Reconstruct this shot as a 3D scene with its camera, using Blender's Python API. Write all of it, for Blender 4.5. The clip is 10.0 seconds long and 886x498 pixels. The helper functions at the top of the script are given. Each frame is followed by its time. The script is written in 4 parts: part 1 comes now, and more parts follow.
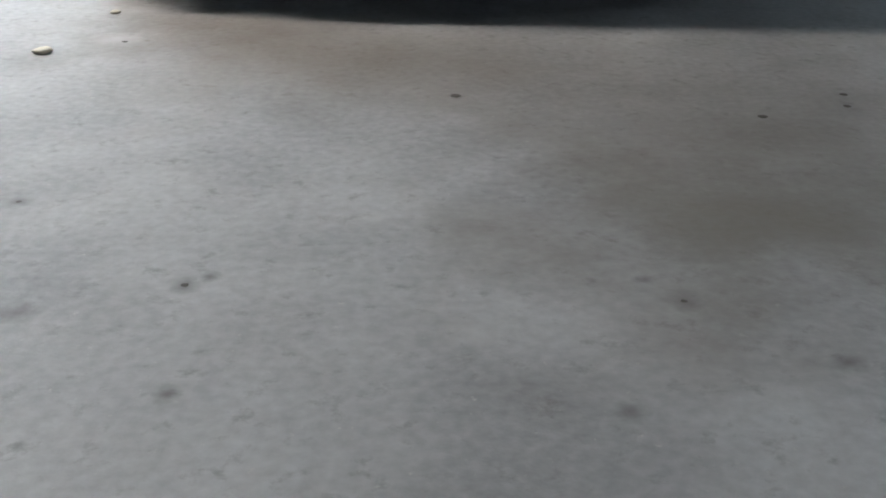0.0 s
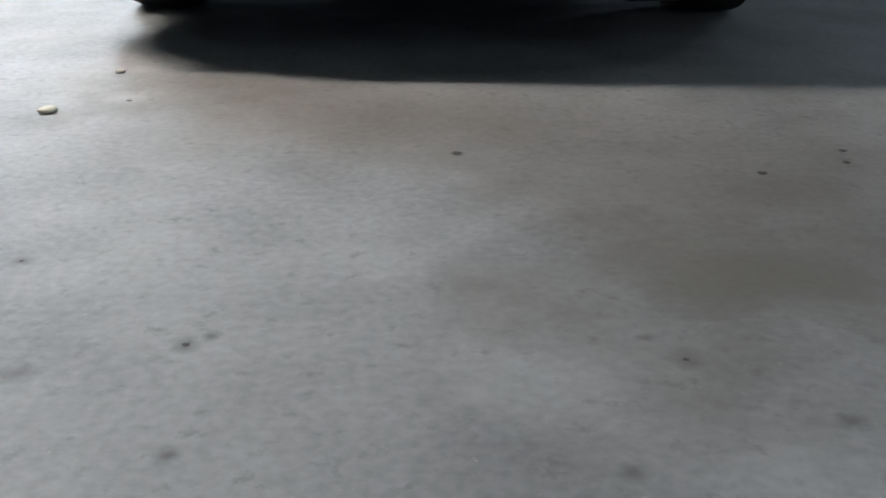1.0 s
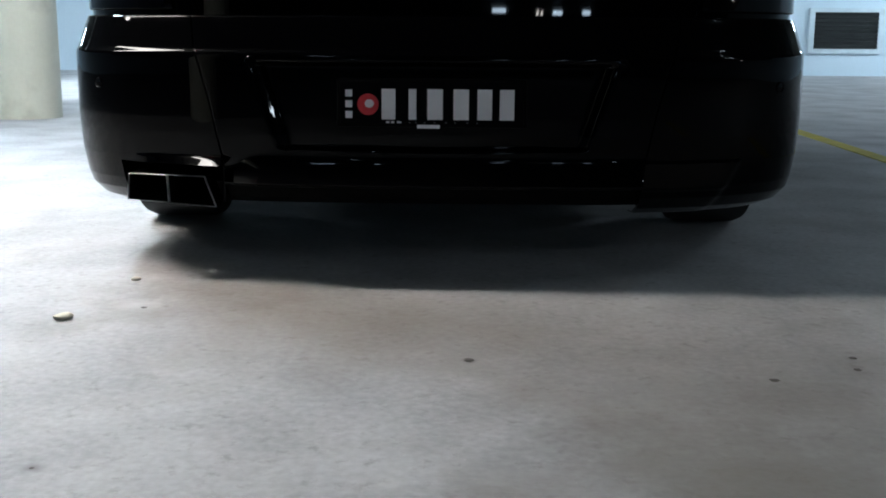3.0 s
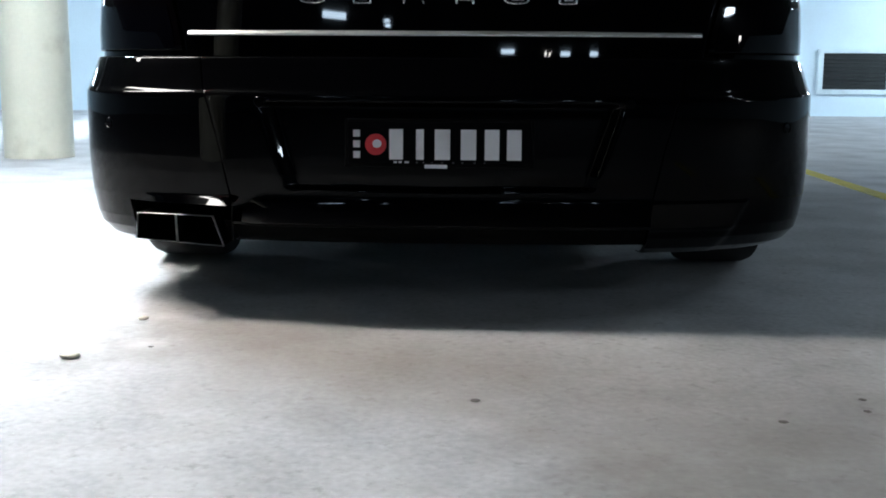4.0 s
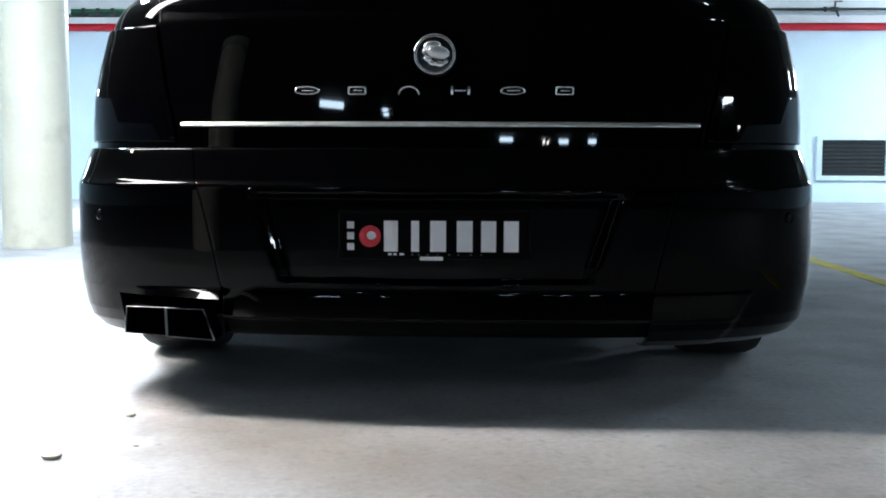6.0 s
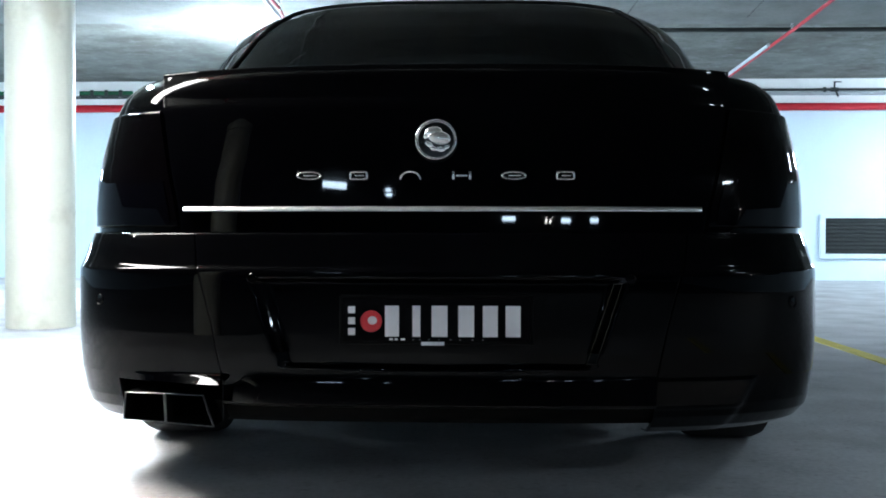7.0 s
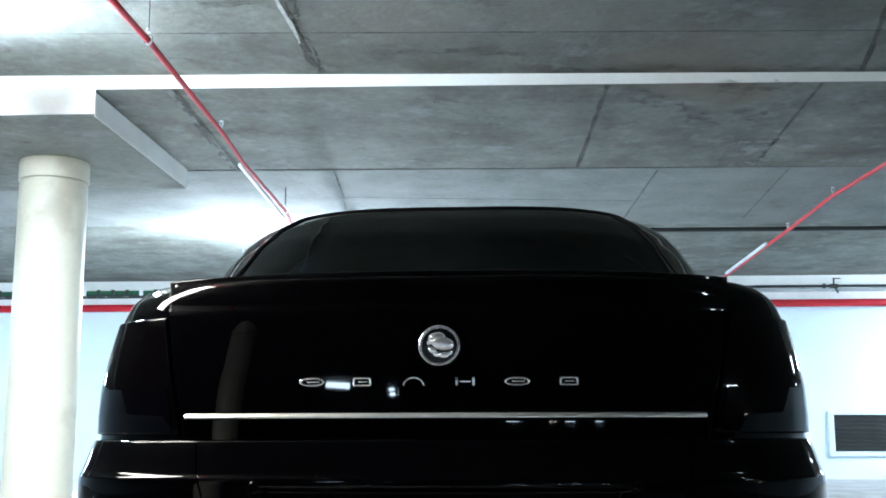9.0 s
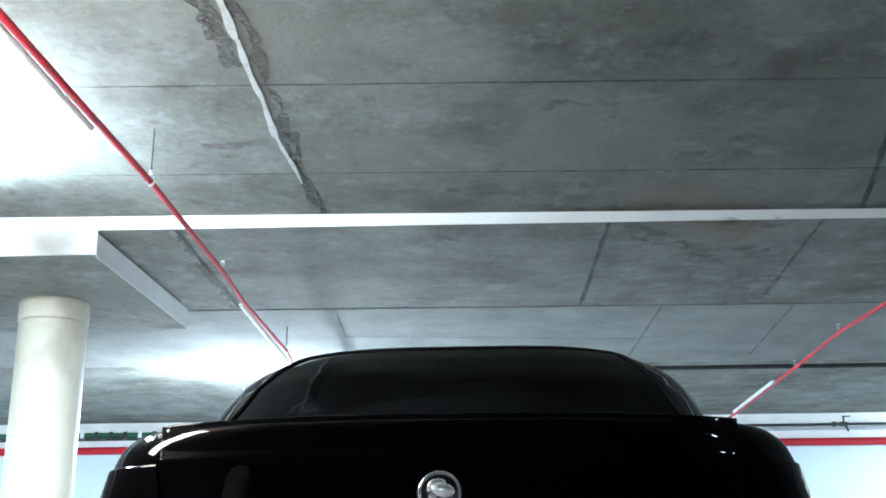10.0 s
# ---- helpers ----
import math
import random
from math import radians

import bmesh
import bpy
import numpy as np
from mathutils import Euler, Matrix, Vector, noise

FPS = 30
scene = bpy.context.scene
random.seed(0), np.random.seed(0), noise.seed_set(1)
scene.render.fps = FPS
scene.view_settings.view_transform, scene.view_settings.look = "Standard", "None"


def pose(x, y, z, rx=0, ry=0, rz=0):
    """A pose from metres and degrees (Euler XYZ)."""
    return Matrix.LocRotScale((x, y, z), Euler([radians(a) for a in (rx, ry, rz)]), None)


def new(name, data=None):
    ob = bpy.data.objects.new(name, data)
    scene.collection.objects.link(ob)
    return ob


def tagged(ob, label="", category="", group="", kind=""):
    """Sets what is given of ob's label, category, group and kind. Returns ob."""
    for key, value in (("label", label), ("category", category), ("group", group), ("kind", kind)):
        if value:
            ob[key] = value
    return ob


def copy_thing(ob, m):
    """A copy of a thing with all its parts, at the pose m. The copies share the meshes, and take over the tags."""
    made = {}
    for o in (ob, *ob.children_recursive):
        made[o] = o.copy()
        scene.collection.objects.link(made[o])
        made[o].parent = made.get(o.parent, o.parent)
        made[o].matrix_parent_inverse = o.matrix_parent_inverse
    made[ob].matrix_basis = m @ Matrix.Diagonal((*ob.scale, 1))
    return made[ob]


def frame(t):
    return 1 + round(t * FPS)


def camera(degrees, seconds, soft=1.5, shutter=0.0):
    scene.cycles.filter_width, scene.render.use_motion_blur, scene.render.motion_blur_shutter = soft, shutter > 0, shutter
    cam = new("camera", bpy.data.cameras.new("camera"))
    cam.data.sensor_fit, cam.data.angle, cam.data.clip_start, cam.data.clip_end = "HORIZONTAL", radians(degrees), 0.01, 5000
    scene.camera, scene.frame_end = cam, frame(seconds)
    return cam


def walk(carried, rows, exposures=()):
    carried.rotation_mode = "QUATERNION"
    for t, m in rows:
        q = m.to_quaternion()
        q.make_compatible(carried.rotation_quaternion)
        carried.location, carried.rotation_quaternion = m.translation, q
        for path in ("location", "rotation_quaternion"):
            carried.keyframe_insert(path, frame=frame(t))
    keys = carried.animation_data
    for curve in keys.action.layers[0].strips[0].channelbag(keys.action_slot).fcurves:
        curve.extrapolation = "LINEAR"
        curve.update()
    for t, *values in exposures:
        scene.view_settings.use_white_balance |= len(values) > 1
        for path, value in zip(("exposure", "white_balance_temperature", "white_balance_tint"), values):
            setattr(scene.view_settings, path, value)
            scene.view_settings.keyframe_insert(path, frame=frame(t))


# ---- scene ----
# The camera is tilted slowly upwards from the floor to the ceiling behind a parked car.
cam = camera(43.96, 10.0, soft=1.8)
# seconds, x, y, z, yaw, pitch, roll
ROWS = [
    (0, 0.107, -2.575, 0.601, 1.24, -24.91, -0.59),
    (0.5, 0.110, -2.572, 0.605, 1.44, -23.84, -0.37),
    (1, 0.109, -2.574, 0.608, 1.43, -22.14, -0.34),
    (1.5, 0.108, -2.576, 0.613, 1.38, -20.40, -0.28),
    (2, 0.106, -2.583, 0.615, 1.33, -18.36, -0.27),
    (2.5, 0.102, -2.586, 0.620, 1.22, -16.93, -0.36),
    (3, 0.092, -2.587, 0.611, 1.65, -11.36, -0.38),
    (3.2, 0.090, -2.594, 0.599, 1.92, -9.40, -0.37),
    (4.3, 0.101, -2.572, 0.614, 2.21, -9.22, -0.38),
    (4.5, 0.101, -2.558, 0.613, 2.14, -8.91, -0.43),
    (5, 0.107, -2.543, 0.618, 2.24, -7.82, -0.38),
    (5.5, 0.111, -2.526, 0.618, 2.35, -6.55, -0.18),
    (5.7, 0.110, -2.525, 0.618, 2.31, -5.93, -0.20),
    (7, 0.118, -2.513, 0.636, 2.59, -0.78, -0.09),
    (7.5, 0.118, -2.517, 0.639, 2.60, 0.86, -0.06),
    (8, 0.118, -2.522, 0.645, 2.66, 2.94, -0.00),
    (8.5, 0.119, -2.524, 0.652, 2.68, 5.69, 0.05),
    (9, 0.119, -2.524, 0.659, 2.76, 9.42, 0.16),
    (9.5, 0.123, -2.488, 0.668, 2.89, 12.52, 0.25),
    (10, 0.125, -2.468, 0.675, 2.90, 16.63, 0.44),
]
walk(cam, [(t, pose(x, y, z, 90 + p, 0, yaw) @ pose(0, 0, 0, 0, 0, -r)) for t, x, y, z, yaw, p, r in ROWS],
     exposures=[(0.0, -1.70, 6100, 11), (1.2, -1.70, 6050, 11), (2.3, -1.95, 6000, 11), (3.0, -1.40, 6000, 10), (4.5, -0.78, 5930, 10), (7.5, -0.24, 5850, 9), (9.0, -0.15, 6000, 9), (10.0, -0.15, 6000, 9)])

# ---- light: a closed basement, lit by fluorescent battens only, some added out of view ----
world = bpy.data.worlds.new("world")
world.use_nodes = True
world.node_tree.nodes["Background"].inputs[0].default_value = (0.01, 0.012, 0.015, 1)
scene.world = world


# ---- materials ----
def material(name, color, rough=0.6, metal=0.0, coat=0.0, vary=0.12, scale=6.0, fine=90.0, bump=0.0, bump_scale=60.0, emit=0.0, stain=None, speck=None, chips=None, ior=1.45, stretch=(1, 1, 1)):
    """A principled material with two scales of colour variation and a fine relief."""
    m = bpy.data.materials.new(name)
    m.use_nodes = True
    nt = m.node_tree
    b = nt.nodes["Principled BSDF"]
    b.inputs["Roughness"].default_value = rough
    b.inputs["Metallic"].default_value = metal
    b.inputs["IOR"].default_value = ior
    b.inputs["Coat Weight"].default_value = coat
    b.inputs["Coat Roughness"].default_value = 0.02
    tc = nt.nodes.new("ShaderNodeTexCoord")
    mp = nt.nodes.new("ShaderNodeMapping")
    mp.inputs["Scale"].default_value = stretch
    nt.links.new(tc.outputs["Object"], mp.inputs["Vector"])
    src = mp.outputs["Vector"]
    n1 = nt.nodes.new("ShaderNodeTexNoise")
    n1.inputs["Scale"].default_value = scale
    n1.inputs["Detail"].default_value = 6
    n2 = nt.nodes.new("ShaderNodeTexNoise")
    n2.inputs["Scale"].default_value = fine
    n2.inputs["Detail"].default_value = 4
    nt.links.new(src, n1.inputs["Vector"])
    nt.links.new(src, n2.inputs["Vector"])
    add = nt.nodes.new("ShaderNodeMath")
    add.operation = "ADD"
    nt.links.new(n1.outputs["Fac"], add.inputs[0])
    half = nt.nodes.new("ShaderNodeMath")
    half.operation = "MULTIPLY"
    half.inputs[1].default_value = 0.5
    nt.links.new(n2.outputs["Fac"], half.inputs[0])
    nt.links.new(half.outputs[0], add.inputs[1])
    ramp = nt.nodes.new("ShaderNodeMapRange")
    ramp.inputs["From Min"].default_value = 0.45
    ramp.inputs["From Max"].default_value = 1.05
    ramp.inputs["To Min"].default_value = 1 - vary
    ramp.inputs["To Max"].default_value = 1 + vary
    nt.links.new(add.outputs[0], ramp.inputs["Value"])
    mul = nt.nodes.new("ShaderNodeVectorMath")
    mul.operation = "SCALE"
    mul.inputs[0].default_value = color
    nt.links.new(ramp.outputs[0], mul.inputs["Scale"])
    out = mul.outputs[0]
    for spec in (stain, speck, chips):
        if not spec:
            continue
        tint, s_scale, lo, hi, amount = spec
        n3 = nt.nodes.new("ShaderNodeTexNoise")
        n3.inputs["Scale"].default_value = s_scale
        n3.inputs["Detail"].default_value = 8
        n3.inputs["Roughness"].default_value = 0.65
        nt.links.new(src, n3.inputs["Vector"])
        r3 = nt.nodes.new("ShaderNodeMapRange")
        r3.inputs["From Min"].default_value = lo
        r3.inputs["From Max"].default_value = hi
        r3.inputs["To Max"].default_value = amount
        nt.links.new(n3.outputs["Fac"], r3.inputs["Value"])
        mix = nt.nodes.new("ShaderNodeMix")
        mix.data_type = "RGBA"
        nt.links.new(r3.outputs[0], mix.inputs["Factor"])
        nt.links.new(out, mix.inputs["A"])
        mix.inputs["B"].default_value = (*tint, 1)
        out = mix.outputs["Result"]
    nt.links.new(out, b.inputs["Base Color"])
    if bump:
        nb = nt.nodes.new("ShaderNodeTexNoise")
        nb.inputs["Scale"].default_value = bump_scale
        nb.inputs["Detail"].default_value = 6
        nt.links.new(src, nb.inputs["Vector"])
        bp = nt.nodes.new("ShaderNodeBump")
        bp.inputs["Strength"].default_value = bump
        bp.inputs["Distance"].default_value = 0.01
        nt.links.new(nb.outputs["Fac"], bp.inputs["Height"])
        nt.links.new(bp.outputs[0], b.inputs["Normal"])
    if emit:
        b.inputs["Emission Color"].default_value = (*color, 1)
        b.inputs["Emission Strength"].default_value = emit
    return m


M_FLOOR = material("floor_concrete", (0.455, 0.452, 0.455), 0.62, vary=0.34, scale=3.0, fine=55, bump=0.12, bump_scale=60, stain=((0.25, 0.23, 0.205), 0.8, 0.52, 0.72, 0.6), speck=((0.19, 0.18, 0.168), 24.0, 0.56, 0.70, 0.55), chips=((0.66, 0.64, 0.60), 70.0, 0.63, 0.72, 0.6))


def add_stain_or_shade(m, centre, near, far, tint, amount, grain=4.0, wobble=0.9):
    """An uneven stain or painted shade round a place on a surface, over the colour that it has."""
    nt = m.node_tree
    b = nt.nodes["Principled BSDF"]
    old = b.inputs["Base Color"].links[0].from_socket
    tc, d, n, add, r, mix = [nt.nodes.new(k) for k in ("ShaderNodeTexCoord", "ShaderNodeVectorMath", "ShaderNodeTexNoise", "ShaderNodeMath", "ShaderNodeMapRange", "ShaderNodeMix")]
    d.operation = "DISTANCE"
    d.inputs[1].default_value = centre
    n.inputs["Scale"].default_value = grain
    n.inputs["Detail"].default_value = 6
    add.operation = "MULTIPLY_ADD"
    add.inputs[1].default_value = wobble
    nt.links.new(tc.outputs["Object"], d.inputs[0])
    nt.links.new(tc.outputs["Object"], n.inputs["Vector"])
    nt.links.new(n.outputs["Fac"], add.inputs[0])
    nt.links.new(d.outputs["Value"], add.inputs[2])
    r.inputs["From Min"].default_value, r.inputs["From Max"].default_value = far + wobble / 2, near + wobble / 2
    r.inputs["To Max"].default_value = amount
    nt.links.new(add.outputs[0], r.inputs["Value"])
    mix.data_type = "RGBA"
    nt.links.new(r.outputs[0], mix.inputs["Factor"])
    nt.links.new(old, mix.inputs["A"])
    mix.inputs["B"].default_value = (*tint, 1)
    nt.links.new(mix.outputs["Result"], b.inputs["Base Color"])


add_stain_or_shade(M_FLOOR, (0.66, -0.95, 0), 0.1, 0.65, (0.20, 0.18, 0.155), 0.6)
add_stain_or_shade(M_FLOOR, (0.42, -1.22, 0), 0.02, 0.42, (0.20, 0.175, 0.15), 0.6)
# the next two paint the brown penumbra of the car's shadow into the floor
add_stain_or_shade(M_FLOOR, (-0.25, -0.33, 0), 0.05, 0.55, (0.24, 0.205, 0.165), 0.5)
add_stain_or_shade(M_FLOOR, (-0.58, -0.08, 0), 0.05, 0.36, (0.22, 0.185, 0.145), 0.4)
add_stain_or_shade(M_FLOOR, (1.3, -1.2, 0), 0.1, 0.7, (0.22, 0.205, 0.19), 0.45)
# shallow dark pits and pale scuffs worn into the floor
for x, y, size in ((0.085, -0.607, 0.018), (-0.230, -1.40, 0.026), (-0.205, -1.375, 0.018), (-0.527, -1.15, 0.024), (-0.406, -1.476, 0.030), (0.368, -1.415, 0.030), (0.273, -1.654, 0.022), (-0.188, -1.641, 0.020), (0.33, -1.36, 0.016), (0.52, -1.55, 0.024)):
    add_stain_or_shade(M_FLOOR, (x, y, 0), 0.0, size, (0.16, 0.15, 0.14), 0.75, grain=38.0, wobble=0.03)
for x, y, size in ((-0.70, 0.05, 0.05), (-0.66, -0.22, 0.07), (0.12, -1.50, 0.04), (-0.02, -1.18, 0.03)):
    add_stain_or_shade(M_FLOOR, (x, y, 0), 0.0, size, (0.62, 0.61, 0.60), 0.55, grain=30.0, wobble=0.06)
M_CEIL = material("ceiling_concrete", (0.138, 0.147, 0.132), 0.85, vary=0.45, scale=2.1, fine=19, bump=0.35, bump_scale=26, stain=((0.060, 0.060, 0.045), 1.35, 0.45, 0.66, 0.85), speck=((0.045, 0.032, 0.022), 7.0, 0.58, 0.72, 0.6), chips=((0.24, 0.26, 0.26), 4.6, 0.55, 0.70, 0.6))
# dark colour for the unseen rear soffit, to weaken its bounce light
M_CEILDARK = material("low_bounce_concrete", (0.09, 0.093, 0.09), 0.85, vary=0.35, scale=3.0, fine=40, bump=0.25, bump_scale=18)
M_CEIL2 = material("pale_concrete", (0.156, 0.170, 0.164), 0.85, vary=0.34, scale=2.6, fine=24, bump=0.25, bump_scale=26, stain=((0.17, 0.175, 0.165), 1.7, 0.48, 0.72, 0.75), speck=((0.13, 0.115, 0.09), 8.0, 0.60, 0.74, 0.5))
for place, near, far, tint, amount in (((1.45, 3.86, 2.66), 0.05, 0.42, (0.15, 0.12, 0.09), 0.85), ((1.2, 3.45, 2.74), 0.05, 0.6, (0.17, 0.15, 0.12), 0.75), ((0.6, 2.6, 2.75), 0.1, 0.7, (0.16, 0.16, 0.14), 0.75),
                                       ((-0.75, 1.6, 2.76), 0.05, 0.6, (0.13, 0.13, 0.115), 0.8), ((2.1, 2.3, 2.75), 0.1, 0.8, (0.17, 0.165, 0.14), 0.75), ((-0.4, 2.9, 2.75), 0.05, 0.45, (0.16, 0.155, 0.135), 0.75)):
    add_stain_or_shade(M_CEIL, place, near, far, tint, amount)
def ragged(m, scale, lo, hi):
    """Lets the surface below show through a mark in uneven patches."""
    nt = m.node_tree
    b, out = nt.nodes["Principled BSDF"], nt.nodes["Material Output"]
    tc, n, r, clear, mix = [nt.nodes.new(k) for k in ("ShaderNodeTexCoord", "ShaderNodeTexNoise", "ShaderNodeMapRange", "ShaderNodeBsdfTransparent", "ShaderNodeMixShader")]
    n.inputs["Scale"].default_value, n.inputs["Detail"].default_value, n.inputs["Roughness"].default_value = scale, 8, 0.7
    r.inputs["From Min"].default_value, r.inputs["From Max"].default_value = lo, hi
    nt.links.new(tc.outputs["Object"], n.inputs["Vector"])
    nt.links.new(n.outputs["Fac"], r.inputs["Value"])
    nt.links.new(r.outputs[0], mix.inputs[0])
    nt.links.new(clear.outputs[0], mix.inputs[1])
    nt.links.new(b.outputs[0], mix.inputs[2])
    nt.links.new(mix.outputs[0], out.inputs["Surface"])
    return m


M_CRUMBLE = ragged(material("crumbled_edge", (0.080, 0.080, 0.072), 0.95, vary=0.4, scale=25), 26.0, 0.42, 0.56)
M_JOINT = ragged(material("dark_joint", (0.098, 0.10, 0.093), 0.9, vary=0.4, scale=12), 5.0, 0.28, 0.85)
M_RUST = ragged(material("brown_stain", (0.070, 0.046, 0.028), 0.9, vary=0.5, scale=15), 9.0, 0.45, 0.95)
M_PALEMARK = ragged(material("pale_mark", (0.26, 0.27, 0.265), 0.85, vary=0.25, scale=9), 4.0, 0.30, 0.70)
M_FILLER = material("white_filler", (0.46, 0.47, 0.46), 0.85, vary=0.35, scale=15, bump=0.3)
M_CAPFACE = material("white_painted_concrete", (0.78, 0.79, 0.77), 0.7, vary=0.08, scale=4, fine=50, bump=0.1)
M_WALL = material("painted_wall", (0.56, 0.67, 0.74), 0.6, vary=0.06, scale=1.5, fine=40, bump=0.08)
M_WALLTOP = material("white_wall", (0.80, 0.81, 0.80), 0.7, vary=0.06)
M_COLUMN = material("cream_paint", (0.63, 0.61, 0.50), 0.45, vary=0.07, scale=3, fine=40, bump=0.08, stain=((0.5, 0.46, 0.36), 3.0, 0.62, 0.78, 0.4))
for place, near, far, amount in (((0.19, -0.13, 2.30), 0.02, 0.20, 0.6), ((0.14, -0.18, 2.12), 0.01, 0.12, 0.45), ((0.2, -0.1, 0.75), 0.01, 0.12, 0.5), ((0.1, -0.2, 0.05), 0.02, 0.16, 0.5)):
    add_stain_or_shade(M_COLUMN, place, near, far, (0.40, 0.37, 0.29), amount)
M_RED = material("red_pipe_paint", (0.38, 0.005, 0.016), 0.55, vary=0.15)
M_GREYPIPE = material("grey_pipe", (0.12, 0.125, 0.125), 0.5, vary=0.15)
M_CONDUIT = material("pale_grey_conduit", (0.36, 0.39, 0.41), 0.5, vary=0.12)
M_DARKMETAL = material("dark_metal", (0.05, 0.055, 0.055), 0.5, metal=0.6)
M_STEEL = material("galvanised_steel", (0.55, 0.56, 0.57), 0.4, metal=0.9, vary=0.15, scale=20)
M_WHITE = material("white_enamel", (0.82, 0.83, 0.83), 0.4, vary=0.04)
M_VENT = material("vent_paint", (0.55, 0.64, 0.68), 0.5, vary=0.12, scale=9)
M_GREEN = material("green_cable", (0.010, 0.105, 0.045), 0.6, vary=0.3, scale=3)
M_YELLOW = material("yellow_line_paint", (0.62, 0.52, 0.06), 0.6, vary=0.2, scale=8, stain=((0.4, 0.38, 0.28), 6.0, 0.55, 0.7, 0.6))
M_TUBE = material("cool_tube", (0.74, 0.90, 1.0), 0.4, vary=0.0, emit=850.0)
M_TUBE_WARM = material("warm_tube", (1.0, 0.915, 0.82), 0.4, vary=0.0, emit=320.0)
M_TUBE_WHITE = material("white_tube", (0.84, 0.95, 1.0), 0.4, vary=0.0, emit=260.0)
M_TUBE_NEAR = material("bright_white_tube", (0.82, 0.93, 1.0), 0.4, vary=0.0, emit=2300.0)
M_TUBE_LEFT = material("clear_white_tube", (0.80, 0.93, 1.0), 0.4, vary=0.0, emit=1400.0)
M_TUBE_RIGHT = material("clear_cool_tube", (0.78, 0.92, 1.0), 0.4, vary=0.0, emit=1400.0)
M_PANEL_WARM = material("warm_diffuser", (1.0, 0.92, 0.81), 0.4, vary=0.0, emit=185.0)
M_TUBE_FAR = material("bright_cool_tube", (0.72, 0.88, 1.0), 0.4, vary=0.0, emit=170.0)
M_RIM = material("bright_rim", (0.90, 0.89, 0.86), 0.48, metal=1.0, vary=0.05)
M_SEAL = material("rubber_seal", (0.006, 0.006, 0.006), 0.95, vary=0.1, ior=1.05)
M_PAINT = material("black_car_paint", (0.0004, 0.0004, 0.0007), 0.02, vary=0.05, ior=1.195)
M_LAMP = material("smoked_lens", (0.0006, 0.0004, 0.0006), 0.02, vary=0.1, ior=1.22)
M_STRIP = material("brushed_chrome", (0.88, 0.87, 0.85), 0.36, metal=1.0, vary=0.05)
M_CHROME = material("chrome", (0.90, 0.90, 0.91), 0.27, metal=1.0, vary=0.03)
M_RUBBER = material("tyre_rubber", (0.018, 0.018, 0.018), 0.8, vary=0.2, scale=20)
M_PLASTIC = material("black_plastic", (0.001, 0.001, 0.0011), 0.4, vary=0.1, ior=1.15)
M_UNDER = material("underbody", (0.002, 0.002, 0.002), 0.9, ior=1.15)
M_PLATE = material("number_plate_black", (0.0015, 0.0015, 0.002), 0.25, vary=0.05, ior=1.12)
M_PLATEINK = material("plate_white", (0.82, 0.82, 0.86), 0.5, vary=0.03)
M_PLATEFAINT = material("plate_grey", (0.10, 0.10, 0.11), 0.5, vary=0.03)
M_PLATERED = material("plate_red", (0.45, 0.02, 0.03), 0.5, vary=0.03)


M_LAMP2 = material("lens_panel", (0.0006, 0.0006, 0.0012), 0.02, vary=0.1, ior=1.24)
M_BADGE = material("badge_dark", (0.07, 0.07, 0.075), 0.2, metal=1.0)


def tinted(name, pass_color, gloss=0.05):
    """A tinted pane: dark see-through glass with a thin glossy skin."""
    m = bpy.data.materials.new(name)
    m.use_nodes = True
    nt = m.node_tree
    out = nt.nodes["Material Output"]
    nt.nodes.remove(nt.nodes["Principled BSDF"])
    t, g, mix, fr = [nt.nodes.new(k) for k in ("ShaderNodeBsdfTransparent", "ShaderNodeBsdfGlossy", "ShaderNodeMixShader", "ShaderNodeFresnel")]
    t.inputs[0].default_value = (*pass_color, 1)
    g.inputs["Roughness"].default_value = 0.02
    fr.inputs["IOR"].default_value = 1.12
    nt.links.new(fr.outputs[0], mix.inputs[0])
    nt.links.new(t.outputs[0], mix.inputs[1])
    nt.links.new(g.outputs[0], mix.inputs[2])
    nt.links.new(mix.outputs[0], out.inputs["Surface"])
    return m


M_GLASS = tinted("tinted_glass", (0.022, 0.026, 0.026))
# ---- mesh helpers ----
def part(name, bm, mat, parent=None, label="", smooth=0.0):
    """Links a bmesh as one mesh object, under a thing or a part where one is given. smooth: degrees up to which edges are shaded round."""
    me = bpy.data.meshes.new(name)
    bmesh.ops.recalc_face_normals(bm, faces=bm.faces)
    if smooth:
        for f in bm.faces:
            f.smooth = True
        for e in bm.edges:
            e.smooth = len(e.link_faces) < 2 or e.calc_face_angle(3.2) < radians(smooth)
    bm.to_mesh(me)
    bm.free()
    me.materials.append(mat)
    ob = new(name, me)
    if parent:
        ob.parent = parent
    if label:
        ob["label"] = label
    return ob


def box(bm, x0, x1, y0, y1, z0, z1, bevel=0.0, seg=2):
    m = Matrix.LocRotScale(((x0 + x1) / 2, (y0 + y1) / 2, (z0 + z1) / 2), None, (abs(x1 - x0), abs(y1 - y0), abs(z1 - z0)))
    r = bmesh.ops.create_cube(bm, size=1, matrix=m)
    if bevel:
        edges = list({e for v in r["verts"] for e in v.link_edges})
        bmesh.ops.bevel(bm, geom=edges, offset=bevel, segments=seg, affect="EDGES", profile=0.5)
    return bm


